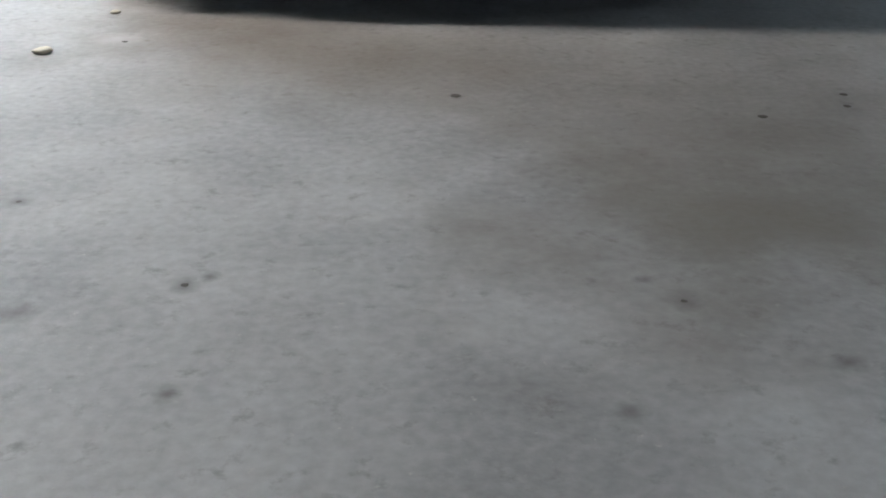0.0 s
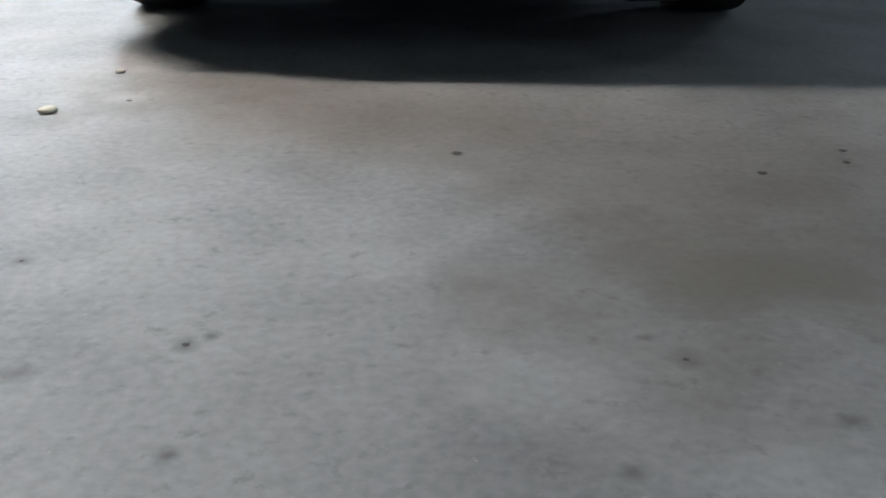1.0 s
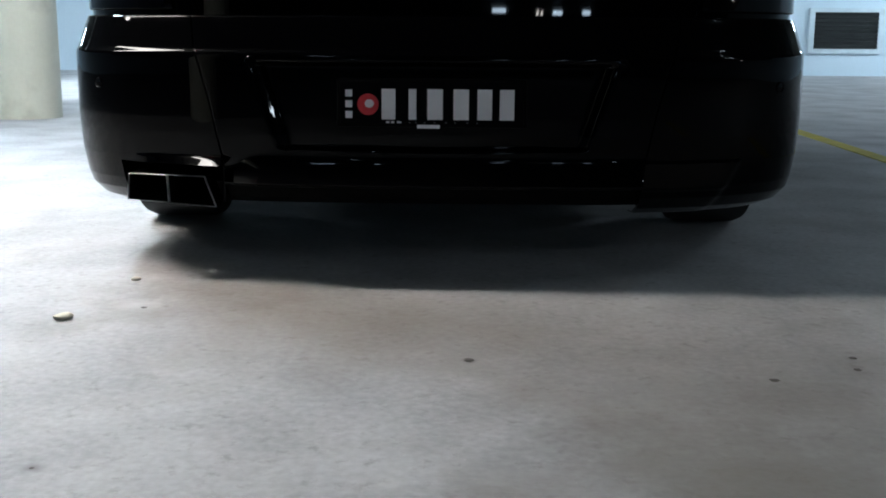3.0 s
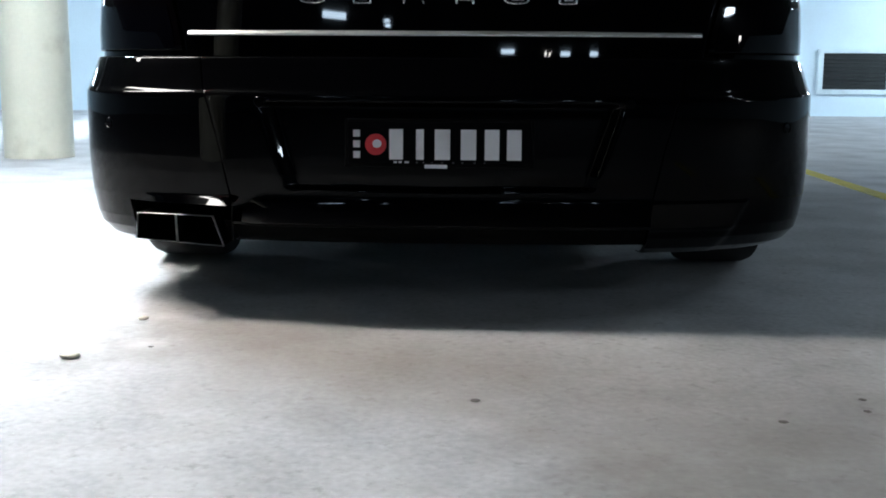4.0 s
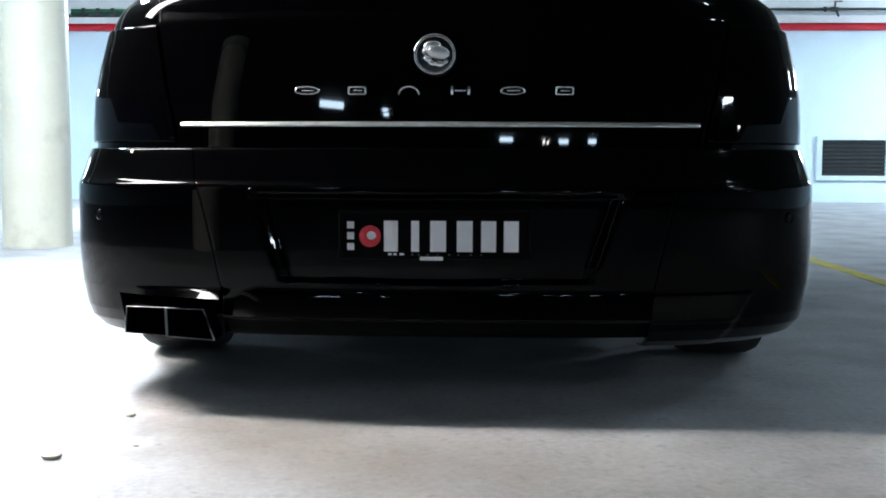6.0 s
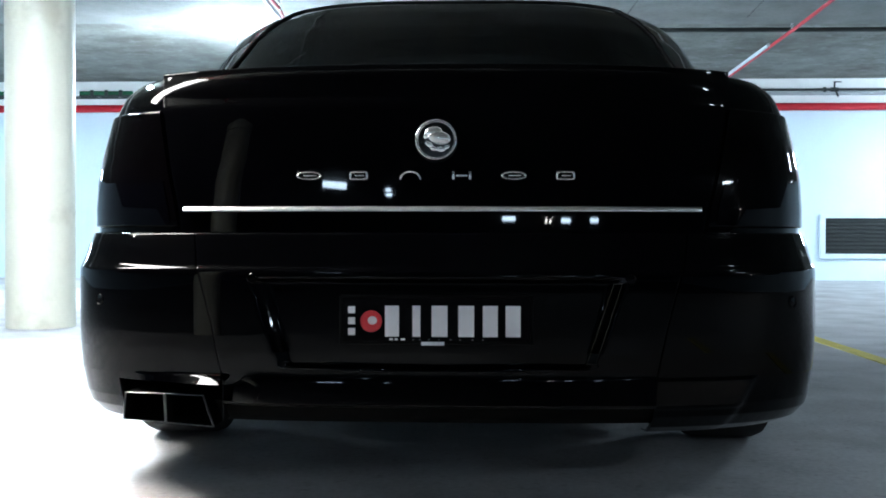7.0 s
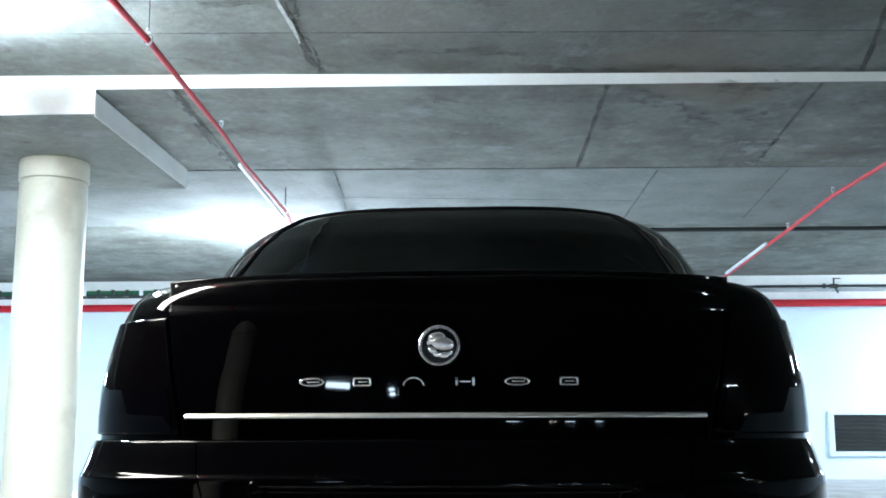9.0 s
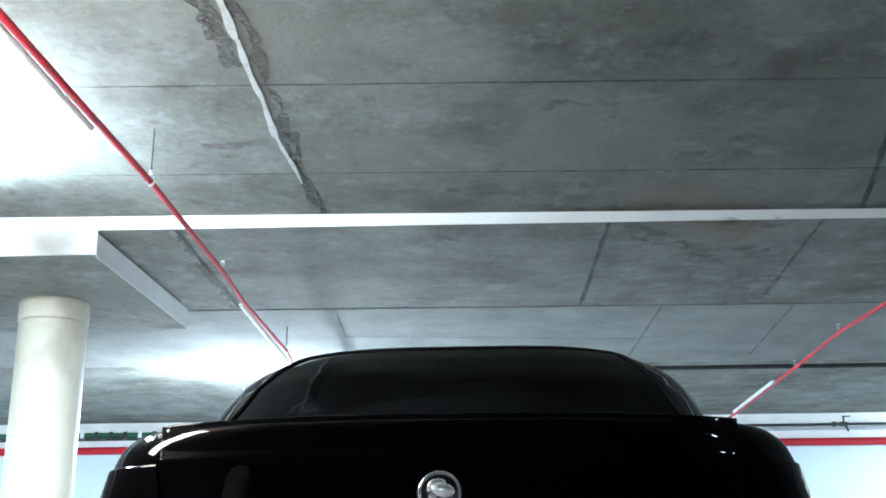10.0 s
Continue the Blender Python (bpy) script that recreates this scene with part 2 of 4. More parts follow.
def tube(bm, a, b, r, n=14, r2=None):
    """A capped cylinder or cone from a to b."""
    a, b = Vector(a), Vector(b)
    m = Matrix.Translation((a + b) / 2) @ (b - a).to_track_quat("Z", "Y").to_matrix().to_4x4()
    bmesh.ops.create_cone(bm, cap_ends=True, segments=n, radius1=r, radius2=r if r2 is None else r2, depth=(b - a).length, matrix=m)
    return bm


def spin(bm, profile, n=40, m=Matrix()):
    """A turned body: (radius, height) points round the local z axis."""
    rings = [[bm.verts.new(m @ Vector((r * math.cos(k * math.tau / n), r * math.sin(k * math.tau / n), h))) for k in range(n)] for r, h in profile]
    for p, q in zip(rings, rings[1:]):
        for k in range(n):
            bm.faces.new((p[k], p[(k + 1) % n], q[(k + 1) % n], q[k]))
    for ring in (rings[0], rings[-1]):
        bm.faces.new(ring)
    return bm


def sheet(bm, rows, keep=None):
    """A grid of faces through rows of points; keep(point, column) can leave faces out."""
    grid = [[bm.verts.new(p) for p in row] for row in rows]
    for a, b in zip(grid, grid[1:]):
        for k in range(len(a) - 1):
            if keep is None or keep((a[k].co + a[k + 1].co + b[k].co + b[k + 1].co) / 4, k):
                bm.faces.new((a[k], a[k + 1], b[k + 1], b[k]))
    for v in [v for v in bm.verts if not v.link_faces]:
        bm.verts.remove(v)
    return bm


def lerp(points, t):
    """Smooth value at t through (t, value) points."""
    if t <= points[0][0]:
        return points[0][1]
    for (a, u), (b, v) in zip(points, points[1:]):
        if t <= b:
            s = (t - a) / (b - a)
            return u + (v - u) * s
    return points[-1][1]


def thing(name, label, category, at=(0, 0, 0), group="", kind=""):
    """An Empty that parents the parts of a thing; they are built in its own coordinates."""
    ob = new(name)
    ob.empty_display_size = 0.1
    ob.location = at
    return tagged(ob, label, category, group, kind)


# ---- the basement ----
X0, X1, Y0, Y1 = -13.0, 12.0, -28.0, 12.98
SLOPE = 0.0093


ZN, ZF, ZCAP, ZB = 2.775, 2.702, 2.567, 2.926
STEP, EDGE_FAR = 3.70, 7.90


def ceil(y, z, x=-0.13):
    """Height over the floor of a ceiling level whose height over the origin is z: the soffit falls slightly towards the far wall and to one side."""
    tilt = 0.0137 if abs(z - ZN) < 0.02 else 0.0075 if abs(z - ZF) < 0.02 else 0.0
    return z - SLOPE * max(y, -6.0) - tilt * (x + 0.13)


def slab(name, x0, x1, y0, y1, z, top, mat, label="", kind="structure"):
    bm = bmesh.new()
    v = [bm.verts.new(p) for p in ((x0, y0, ceil(y0, z, x0)), (x1, y0, ceil(y0, z, x1)), (x1, y1, ceil(y1, z, x1)), (x0, y1, ceil(y1, z, x0)),
                                   (x0, y0, top), (x1, y0, top), (x1, y1, top), (x0, y1, top))]
    for f in ((3, 2, 1, 0), (4, 5, 6, 7), (0, 1, 5, 4), (1, 2, 6, 5), (2, 3, 7, 6), (3, 0, 4, 7)):
        bm.faces.new([v[i] for i in f])
    return tagged(part(name, bm, mat), label, "ceiling", kind=kind)


tagged(part("floor", box(bmesh.new(), X0, X1, Y0, Y1, -0.2, 0), M_FLOOR), "worn grey concrete car park floor with stains and painted penumbra", "floor", kind="structure")
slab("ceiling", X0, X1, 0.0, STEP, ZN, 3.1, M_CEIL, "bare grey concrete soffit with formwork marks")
# soffit out of view behind y = 0, kept dark so shadows stay deep
slab("ceiling_rear", X0, X1, Y0, 0.0, ZN, 3.1, M_CEILDARK, "unseen rear soffit, coloured dark to cut bounce light")
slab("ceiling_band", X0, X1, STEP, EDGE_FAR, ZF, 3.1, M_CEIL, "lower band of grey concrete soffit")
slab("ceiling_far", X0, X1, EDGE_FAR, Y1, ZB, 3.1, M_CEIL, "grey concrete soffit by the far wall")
slab("drop_panel", -6.5, -2.264, STEP + 0.004, 5.67, ZCAP, 2.75, M_CEIL, "grey concrete drop panel over the column")
for nm, x0, x1, y0, y1 in (("wall_north", X0 - .2, X1 + .2, Y1, Y1 + .2), ("wall_south", X0 - .2, X1 + .2, Y0 - .2, Y0), ("wall_west", X0 - .2, X0, Y0, Y1), ("wall_east", X1, X1 + .2, Y0, Y1)):
    tagged(part(nm, box(bmesh.new(), x0, x1, y0, y1, -0.2, 3.1), M_WALL), "pale blue painted concrete wall", "wall", kind="structure")
# white painted edges of the soffit's steps
bm = bmesh.new()
rows = []
for k in range(101):
    x = X0 + (X1 - X0) * k / 100
    low, high = ceil(STEP, ZF, x) + 0.001, ceil(STEP, ZN, x) + 0.01
    rows.append([(x, STEP, low), (x, STEP - 0.004, low + 0.002 * noise.noise(Vector((x * 3.1, 0, 0)))), (x, STEP - 0.004, high), (x, STEP, high)])
tagged(part("ceiling_step_edge", sheet(bm, rows), M_CAPFACE), "white painted edge of the soffit step", "ceiling", kind="structure")
tagged(part("drop_panel_edge", box(bmesh.new(), -6.5, -2.26, STEP - 0.008, STEP + 0.004, ceil(STEP, ZCAP) + 0.002, ceil(STEP, ZF) + 0.03), M_CAPFACE), "white painted edge of the drop panel", "ceiling", kind="structure")
tagged(part("drop_panel_side", box(bmesh.new(), -2.264, -2.258, STEP + 0.004, 5.665, ceil(5.67, ZCAP) + 0.004, ceil(5.67, ZF) + 0.015), M_CAPFACE), "white painted side of the drop panel", "ceiling", kind="structure")


# ---- the black sedan, parked with its tail towards the camera; its tail stands at y = 0 ----
car = thing("car", "glossy black luxury sedan parked on the concrete floor", "car", (-0.010, 0, 0))
EXP = 3.0
DEPTH = 0.46
BUMP_Y = [(0.150, 0.21), (0.160, 0.13), (0.18, 0.080), (0.21, 0.045), (0.24, 0.024), (0.30, 0.007), (0.36, 0.001), (0.40, 0.0), (0.50, 0.0), (0.53, 0.0003), (0.54, 0.0010), (0.548, 0.0025), (0.552, 0.0044), (0.555, 0.0068), (0.558, 0.0095), (0.562, 0.0125), (0.58, 0.0215), (0.60, 0.031), (0.625, 0.0425), (0.636, 0.048), (0.6385, 0.053), (0.6395, 0.066), (0.64, 0.098)]
BUMP_W = [(0.150, 0.872), (0.160, 0.908), (0.18, 0.930), (0.21, 0.945), (0.30, 0.953), (0.40, 0.957), (0.553, 0.957), (0.562, 0.954), (0.58, 0.950), (0.61, 0.944), (0.64, 0.936)]
TAIL_Y = [(0.64, 0.100), (0.70, 0.106), (0.80, 0.120), (0.90, 0.138), (0.95, 0.147), (0.98, 0.153), (1.00, 0.157), (1.015, 0.160), (1.03, 0.164), (1.04, 0.172), (1.05, 0.215)]
TAIL_W = [(0.64, 0.941), (0.70, 0.943), (0.77, 0.941), (0.85, 0.929), (0.92, 0.914), (0.95, 0.907), (0.98, 0.896), (1.00, 0.884), (1.015, 0.869), (1.03, 0.846), (1.04, 0.818), (1.05, 0.76)]
LID_Y = [(0.64, 0.096), (0.69, 0.101), (0.80, 0.118), (0.90, 0.136), (0.945, 0.145), (0.955, 0.148), (0.97, 0.156), (1.00, 0.171), (1.035, 0.187), (1.041, 0.190)]
SHUT = [(0.64, 0.632), (0.70, 0.642), (0.77, 0.661), (0.94, 0.700), (1.03, 0.717), (1.05, 0.720)]


def rear_y(x, yc, w, depth=DEPTH):
    k = min(abs(x) / w, 1.0)
    return yc + depth * (1 - (1 - k ** EXP) ** (1 / EXP))


def rear_angle(x, w):
    return math.asin(min((abs(x) / w), 1.0) ** (EXP / 2))


def rear_point(a, yc, w, depth=DEPTH):
    """The rounded tail in plan: a runs from 0 at the middle to 90 degrees at the side."""
    return w * math.sin(a) ** (2 / EXP), yc + depth * (1 - math.cos(a) ** (2 / EXP))


def smooth01(t):
    t = min(max(t, 0.0), 1.0)
    return t * t * (3 - 2 * t)


def levels(points, step):
    """Heights from the first to the last of the points, through each of them."""
    out = []
    for (a, _), (b, _) in zip(points, points[1:]):
        n = max(1, math.ceil((b - a) / step))
        out += [a + (b - a) * k / n for k in range(n)]
    return out + [points[-1][0]]


def seam_x(z):
    """Half the width of the middle piece of the bumper, whose side seams lean inwards."""
    return lerp([(0.150, 0.497), (0.243, 0.500), (0.31, 0.507), (0.418, 0.529), (0.521, 0.556), (0.565, 0.571), (0.64, 0.585)], z)


def recess(x, z):
    """How far the plate's recess and the lower slot lie inside the bumper's skin."""
    half = 0.37 + (z - 0.32) * 0.33
    d = 0.022 * smooth01((half - abs(x)) / 0.04) * smooth01((0.535 - z) / 0.014) * smooth01((z - 0.322 - 0.02 * x * x) / 0.012)
    if z < 0.322:
        # lower panel: upright, flared to a lip at its foot, and turned in at the exhaust
        u, q = max(0.316 - z, 0.0), max(-0.40 - x, 0.0)
        d += lerp(BUMP_Y, 0.322) - lerp(BUMP_Y, z) + 0.05 * (0.322 - z)
        d -= 7.4 * u * u
        d += 0.27 * (q * q / 0.10 if q < 0.05 else q - 0.025) * smooth01((0.322 - z) / 0.06)
    return d


bm = bmesh.new()
rows = []
for z in [z for z in levels(BUMP_Y, 0.003) if z > 0.243]:
    yc, w, h = lerp(BUMP_Y, z), lerp(BUMP_W, z), seam_x(z) - 0.003
    xs = [-h + 2 * h * k / 150 for k in range(151)]
    row = [(x, rear_y(x, yc, w) + recess(x, z), z) for x in xs]
    r = 0.0035
    left = [(row[0][0] - r * math.sin(a), row[0][1] + r * (1 - math.cos(a)), z) for a in [math.pi / 2 * (4 - k) / 4 for k in range(4)]]
    right = [(row[-1][0] + r * math.sin(a), row[-1][1] + r * (1 - math.cos(a)), z) for a in [math.pi / 2 * (k + 1) / 4 for k in range(4)]]
    rows.append([(left[0][0], left[0][1] + 0.05, z)] + left + row + right + [(right[-1][0], right[-1][1] + 0.05, z)])
foot = rows[0]
for dy, dz in ((0.001, -0.003), (0.004, -0.006), (0.010, -0.008), (0.05, -0.009)):
    rows.insert(0, [(x, y + dy, z + dz) for x, y, z in foot])
part("bumper_middle", sheet(bm, rows), M_PAINT, car, "glossy black bumper with a plate recess", smooth=38)

rows = [[(x, rear_y(x, 0.0, 0.96) + dy, z) for x in [0.53 * (k / 30 - 1) for k in range(61)]] for z, dy in ((0.242, 0.035), (0.235, 0.045), (0.20, 0.09), (0.175, 0.16), (0.17, 0.30))]
part("valance", sheet(bmesh.new(), rows), M_UNDER, car, "matt black lower valance", smooth=40)

for side in (-1, 1):
    bm = bmesh.new()
    rows = []
    for z in levels(BUMP_Y, 0.0025):
        yc, w = lerp(BUMP_Y, z), lerp(BUMP_W, z)
        a0 = rear_angle(seam_x(z) + 0.003, w)
        row = []
        for k in range(81):
            x, y = rear_point(a0 + (math.pi / 2 - a0) * k / 80, yc, w)
            low = max(0.306 - z, 0.0)
            if side < 0:
                # skin folded out over the exhaust
                flare = 1.25 * min(low, 0.022) * min(max((0.76 - x) / 0.19, 0.0), 1.3)
            else:
                # shallow blind panel that repeats the exhaust's outline
                flare = (0.010 * smooth01(low / 0.010) + 0.15 * max(0.262 - z, 0.0) * smooth01((z - 0.225) / 0.01)) * smooth01((0.76 - x - 0.5 * (0.306 - z)) / 0.02)
            row.append((side * x, y - flare, z))
        row = [(row[0][0], row[0][1] + 0.03, z), (row[0][0] - side * 0.0005, row[0][1] + 0.004, z)] + row
        row += [(side * (w + 0.004 * k / 6), row[-1][1] + k * (0.72 - row[-1][1]) / 6, z) for k in range(1, 7)]
        rows.append(row)
    keep = (lambda c, k: k > 31 or c.z > 0.284) if side < 0 else None
    part("bumper_corner", sheet(bm, rows, keep), M_PAINT, car, "glossy black bumper corner", smooth=38)

# housing of the exhaust in the bumper, and the trapezoid twin tailpipe in it
bm = bmesh.new()
hx = (-0.790, -0.510)
for x0, x1, y0, y1, z0, z1 in ((hx[0] + 0.02, hx[1], 0.14, 0.42, 0.284, 0.290), (hx[0], hx[0] + 0.005, 0.17, 0.42, 0.235, 0.288), (hx[1] - 0.005, hx[1], 0.07, 0.42, 0.19, 0.288), (hx[0], hx[1], 0.41, 0.42, 0.20, 0.288)):
    box(bm, x0, x1, y0, y1, z0, z1)
part("exhaust_housing", bm, M_PLASTIC, car, "black plastic exhaust surround")
pipe = thing("exhaust", "", "")
pipe.parent = car
for quad in (((-0.742, 0.260), (-0.650, 0.257), (-0.647, 0.189), (-0.747, 0.196)), ((-0.647, 0.257), (-0.557, 0.253), (-0.531, 0.179), (-0.644, 0.188))):
    c = Vector((sum(p[0] for p in quad) / 4, 0, sum(p[1] for p in quad) / 4))
    tip = None
    for name, steps, mat, label in (("tailpipe", ((0.36, 1.0), (0.054, 1.0), (0.054, 0.93), (0.30, 0.86)), M_UNDER, "sooty black tailpipe"),
                                    ("tailpipe_rim", ((0.060, 1.008), (0.053, 1.010), (0.0485, 1.004), (0.048, 0.994), (0.0515, 0.981), (0.060, 0.977)), M_RIM, "bright steel rim")):
        bm = bmesh.new()
        rings = [[bm.verts.new((c.x + (p[0] - c.x) * k, y, c.z + (p[1] - c.z) * (1 - (1 - k) * 1.2))) for p in quad] for y, k in steps]
        for p, q in zip(rings, rings[1:]):
            for k in range(4):
                bm.faces.new((p[k], p[(k + 1) % 4], q[(k + 1) % 4], q[k]))
        if name == "tailpipe":
            bm.faces.new(rings[-1])
        tip = part(name, bm, mat, tip or pipe, label)

# body shell: tail above the bumper, sides and nose
bm = bmesh.new()
rows = []
YF = 5.05
BODY_Z = [0.19, 0.24, 0.30, 0.38, 0.46, 0.54, 0.60, 0.64] + [0.66 + 0.0155 * k for k in range(1, 22)] + [1.0, 1.01, 1.02, 1.03, 1.036, 1.042, 1.047, 1.05]


def hood(y, z):
    """The nose lies lower than the tail."""
    return z - 0.24 * smooth01((y - 3.2) / 1.9) * max(0.0, (z - 0.55) / 0.45)


def outline(z):
    yc, w = lerp(TAIL_Y, z), lerp(TAIL_W, z)
    if z < 0.64:
        yc, w = 0.10, lerp(BUMP_W, z)
    pts = []
    for k in range(-36, 37):
        a = math.pi / 2 * k / 36
        x, y = rear_point(abs(a), yc, w)
        pts.append((math.copysign(x, k) if k else 0.0, y))
    y1 = pts[-1][1]
    for k in range(1, 91):
        pts.append((w + 0.012 * math.sin(math.pi * k / 91), y1 + (4.2 - y1) * k / 91))
    for k in range(41):
        a = math.pi / 2 - math.pi * k / 40
        pts.append((w * math.copysign(abs(math.sin(a)) ** (2 / 2.6), a), 4.2 + (YF - 4.2) * abs(math.cos(a)) ** (2 / 2.6)))
    for k in range(90, 0, -1):
        pts.append((-w - 0.012 * math.sin(math.pi * k / 91), y1 + (4.2 - y1) * k / 91))
    return pts


for z in BODY_Z:
    o = outline(z)
    rows.append([(x, y, hood(y, z)) for x, y in o + o[:1]])
top = outline(BODY_Z[-1])
for s, dz in ((0.985, 0.001), (0.965, -0.002), (0.93, -0.015), (0.86, -0.03), (0.7, -0.03), (0.4, -0.03), (0.0, -0.03)):
    rows.append([(x * s, 2.6 + (y - 2.6) * (1 - (1 - s) * 0.12), hood(y, BODY_Z[-1] + dz)) for x, y in top + top[:1]])
WHEELS = [(1.00, 0.335), (4.05, 0.335)]


def on_body(c, k):
    if c.z < 0.641 and c.y < 0.72:
        return False
    return all(math.hypot(c.y - y, c.z - z) > 0.375 or abs(c.x) < 0.7 for y, z in WHEELS)


sheet(bm, rows, on_body)
bmesh.ops.remove_doubles(bm, verts=bm.verts, dist=0.0004)
part("body", bm, M_PAINT, car, "glossy black bodywork", smooth=50)

# boot lid with its sharp rear lip, proud of the body
bm = bmesh.new()
rows = []
for z in levels(LID_Y, 0.012):
    h, yc, w = lerp(SHUT, z) - 0.002, lerp(LID_Y, z) - 0.004, lerp(TAIL_W, min(z, 0.95))
    row = []
    for k in range(97):
        x = h * (k / 48 - 1)
        row.append((x, rear_y(x, yc, w) , z + (0.010 * (1 - (x / h) ** 2) - 0.001 if z > 0.95 else 0) * smooth01((z - 0.95) / 0.08)))
    turn = [(0.0025 * math.sin(a), 0.0025 * (1 - math.cos(a))) for a in [math.pi / 2 * k / 5 for k in range(1, 6)]]
    (xa, ya, za), (xb, yb, zb) = row[0], row[-1]
    row = [(xa - dx, ya + dy, za) for dx, dy in reversed(turn)] + row + [(xb + dx, yb + dy, zb) for dx, dy in turn]
    rows.append([(row[0][0], row[0][1] + 0.03, za)] + row + [(row[-1][0], row[-1][1] + 0.03, zb)])
last = rows[-1]
for a in (18, 36, 54, 72, 88):
    rows.append([(x, y + 0.007 * (1 - math.cos(radians(a))), z + 0.006 * math.sin(radians(a))) for x, y, z in last])
last = [(x, y, z + 0.003) for x, y, z in last]
for k, dz in ((0.015, 0.004), (0.05, 0.007), (0.15, 0.010), (0.30, 0.016), (0.47, 0.026)):
    rows.append([(x, y + k * (1 - 0.12 * abs(x)), z + dz * (1 if abs(x) < 0.6 else 0.5)) for x, y, z in last])
part("boot_lid", sheet(bm, rows), M_PAINT, car, "glossy black boot lid with a sharp lip", smooth=30)

# bright strip across the lid
bm = bmesh.new()
rows = []
for z, off in ((0.6900, 0.002), (0.6905, 0.0125), (0.6930, 0.0135), (0.6950, 0.0130), (0.6995, 0.0095), (0.7020, 0.0060), (0.7025, 0.002)):
    rows.append([(x, rear_y(x, lerp(LID_Y, z) - 0.004 - off, lerp(TAIL_W, z)), z) for x in [0.628 * (k / 40 - 1) for k in range(81)]])
part("chrome_strip", sheet(bm, rows), M_STRIP, car, "thin chrome trim strip", smooth=40)

# smoked tail lamps, wrapped round the corners
for side in (-1, 1):
    lamp = None
    for name, za, zb, mat, inset in (("tail_lamp", 0.652, 0.946, M_LAMP, 0.0), ("reflector", 0.658, 0.765, M_LAMP2, 0.0015)):
        bm = bmesh.new()
        rows = []
        n = 32
        for z in [za + 0.0015 * i for i in range(4)] + [za + 0.006 + (zb - za - 0.012) * i / n for i in range(1, n)] + [zb - 0.0015 * i for i in range(3, -1, -1)]:
            e = min(max(min(z - 0.652, 0.946 - z), 0.0) / 0.0045, 1.0)
            off = 0.003 + inset + 0.004 * math.sqrt(1 - (1 - e) ** 2)
            yc, w = lerp(TAIL_Y, z) - off, lerp(TAIL_W, z) + off
            a0 = rear_angle(lerp(SHUT, z) + (0.012 if not inset else 0.03), w)
            a1 = math.pi / 2 if not inset else a0 + 0.55
            row = []
            for k in range(31):
                x, y = rear_point(a0 + (a1 - a0) * k / 30, yc, w)
                row.append((side * x, y, z))
            if not inset:
                row += [(side * w, row[-1][1] + 0.06, z), (side * (w - 0.012), row[-1][1] + 0.075, z)]
            row = [(row[0][0], row[0][1] + 0.012, z)] + row
            rows.append(row)
        rows = [[(x, y + 0.012, z) for x, y, z in rows[0]]] + rows + [[(x * 0.99, y + 0.012, z) for x, y, z in rows[-1]]]
        ob = part(name, sheet(bm, rows), mat, lamp or car, "smoked dark tail lamp" if lamp is None else "darker lens panel", smooth=40)
        lamp = lamp or ob

# glasshouse
ROOF = [(0.56, 1.045), (0.70, 1.112), (0.85, 1.205), (1.0, 1.302), (1.15, 1.380), (1.25, 1.422), (1.32, 1.443), (1.42, 1.459), (1.7, 1.475), (2.1, 1.482), (2.5, 1.462), (2.75, 1.43), (2.95, 1.365), (3.3, 1.20), (3.62, 1.02)]
WID = [(0.56, 0.74), (0.8, 0.765), (1.0, 0.79), (1.4, 0.835), (1.8, 0.85), (2.6, 0.845), (3.1, 0.82), (3.62, 0.78)]


def house(y, u, inset=0.0):
    """Glasshouse surface: u from 0 at the left belt to 1 at the right belt."""
    zt, w, z0 = lerp(ROOF, y) - inset, lerp(WID, y) - inset, 1.0
    a = math.pi * u
    c, s = math.cos(a), math.sin(a)
    n = 3.5
    return Vector((-w * math.copysign(abs(c) ** (2 / n), c), y, z0 + (zt - z0) * s ** (2 / n)))


def house_u(y, x):
    """The u at which the upper surface stands at x."""
    c = min(1.0, (abs(x) / lerp(WID, y)) ** 1.75)
    return math.acos(c) / math.pi if x < 0 else 1 - math.acos(c) / math.pi


def band(y0, y1, n, ua, ub, m, inset=0.0):
    rows = []
    for i in range(n + 1):
        y = y0 + (y1 - y0) * i / n
        a, b = ua(y), ub(y)
        rows.append([house(y, a + (b - a) * k / m, inset) for k in range(m + 1)])
    return rows


EDGE = [(0.56, 0.68), (0.8, 0.66), (1.0, 0.635), (1.15, 0.60), (1.25, 0.555), (1.29, 0.52)]
left_edge = lambda y: house_u(y, -lerp(EDGE, y))
right_edge = lambda y: house_u(y, lerp(EDGE, y))
part("rear_window", sheet(bmesh.new(), band(0.56, 1.29, 26, left_edge, right_edge, 40, -0.002)), M_GLASS, car, "dark tinted rear window", smooth=60)
part("rear_pillar", sheet(bmesh.new(), band(0.56, 1.29, 26, lambda y: 0.0, left_edge, 14)), M_PAINT, car, smooth=60)
part("rear_pillar", sheet(bmesh.new(), band(0.56, 1.29, 26, right_edge, lambda y: 1.0, 14)), M_PAINT, car, smooth=60)
roof_l, roof_r = (lambda y: 0.27 if y > 1.5 else 0.27 * smooth01((y - 1.29) / 0.21)), (lambda y: 0.73 if y > 1.5 else 1 - 0.27 * smooth01((y - 1.29) / 0.21))
part("roof", sheet(bmesh.new(), band(1.29, 2.8, 40, roof_l, roof_r, 40)), M_PAINT, car, "glossy black roof", smooth=60)
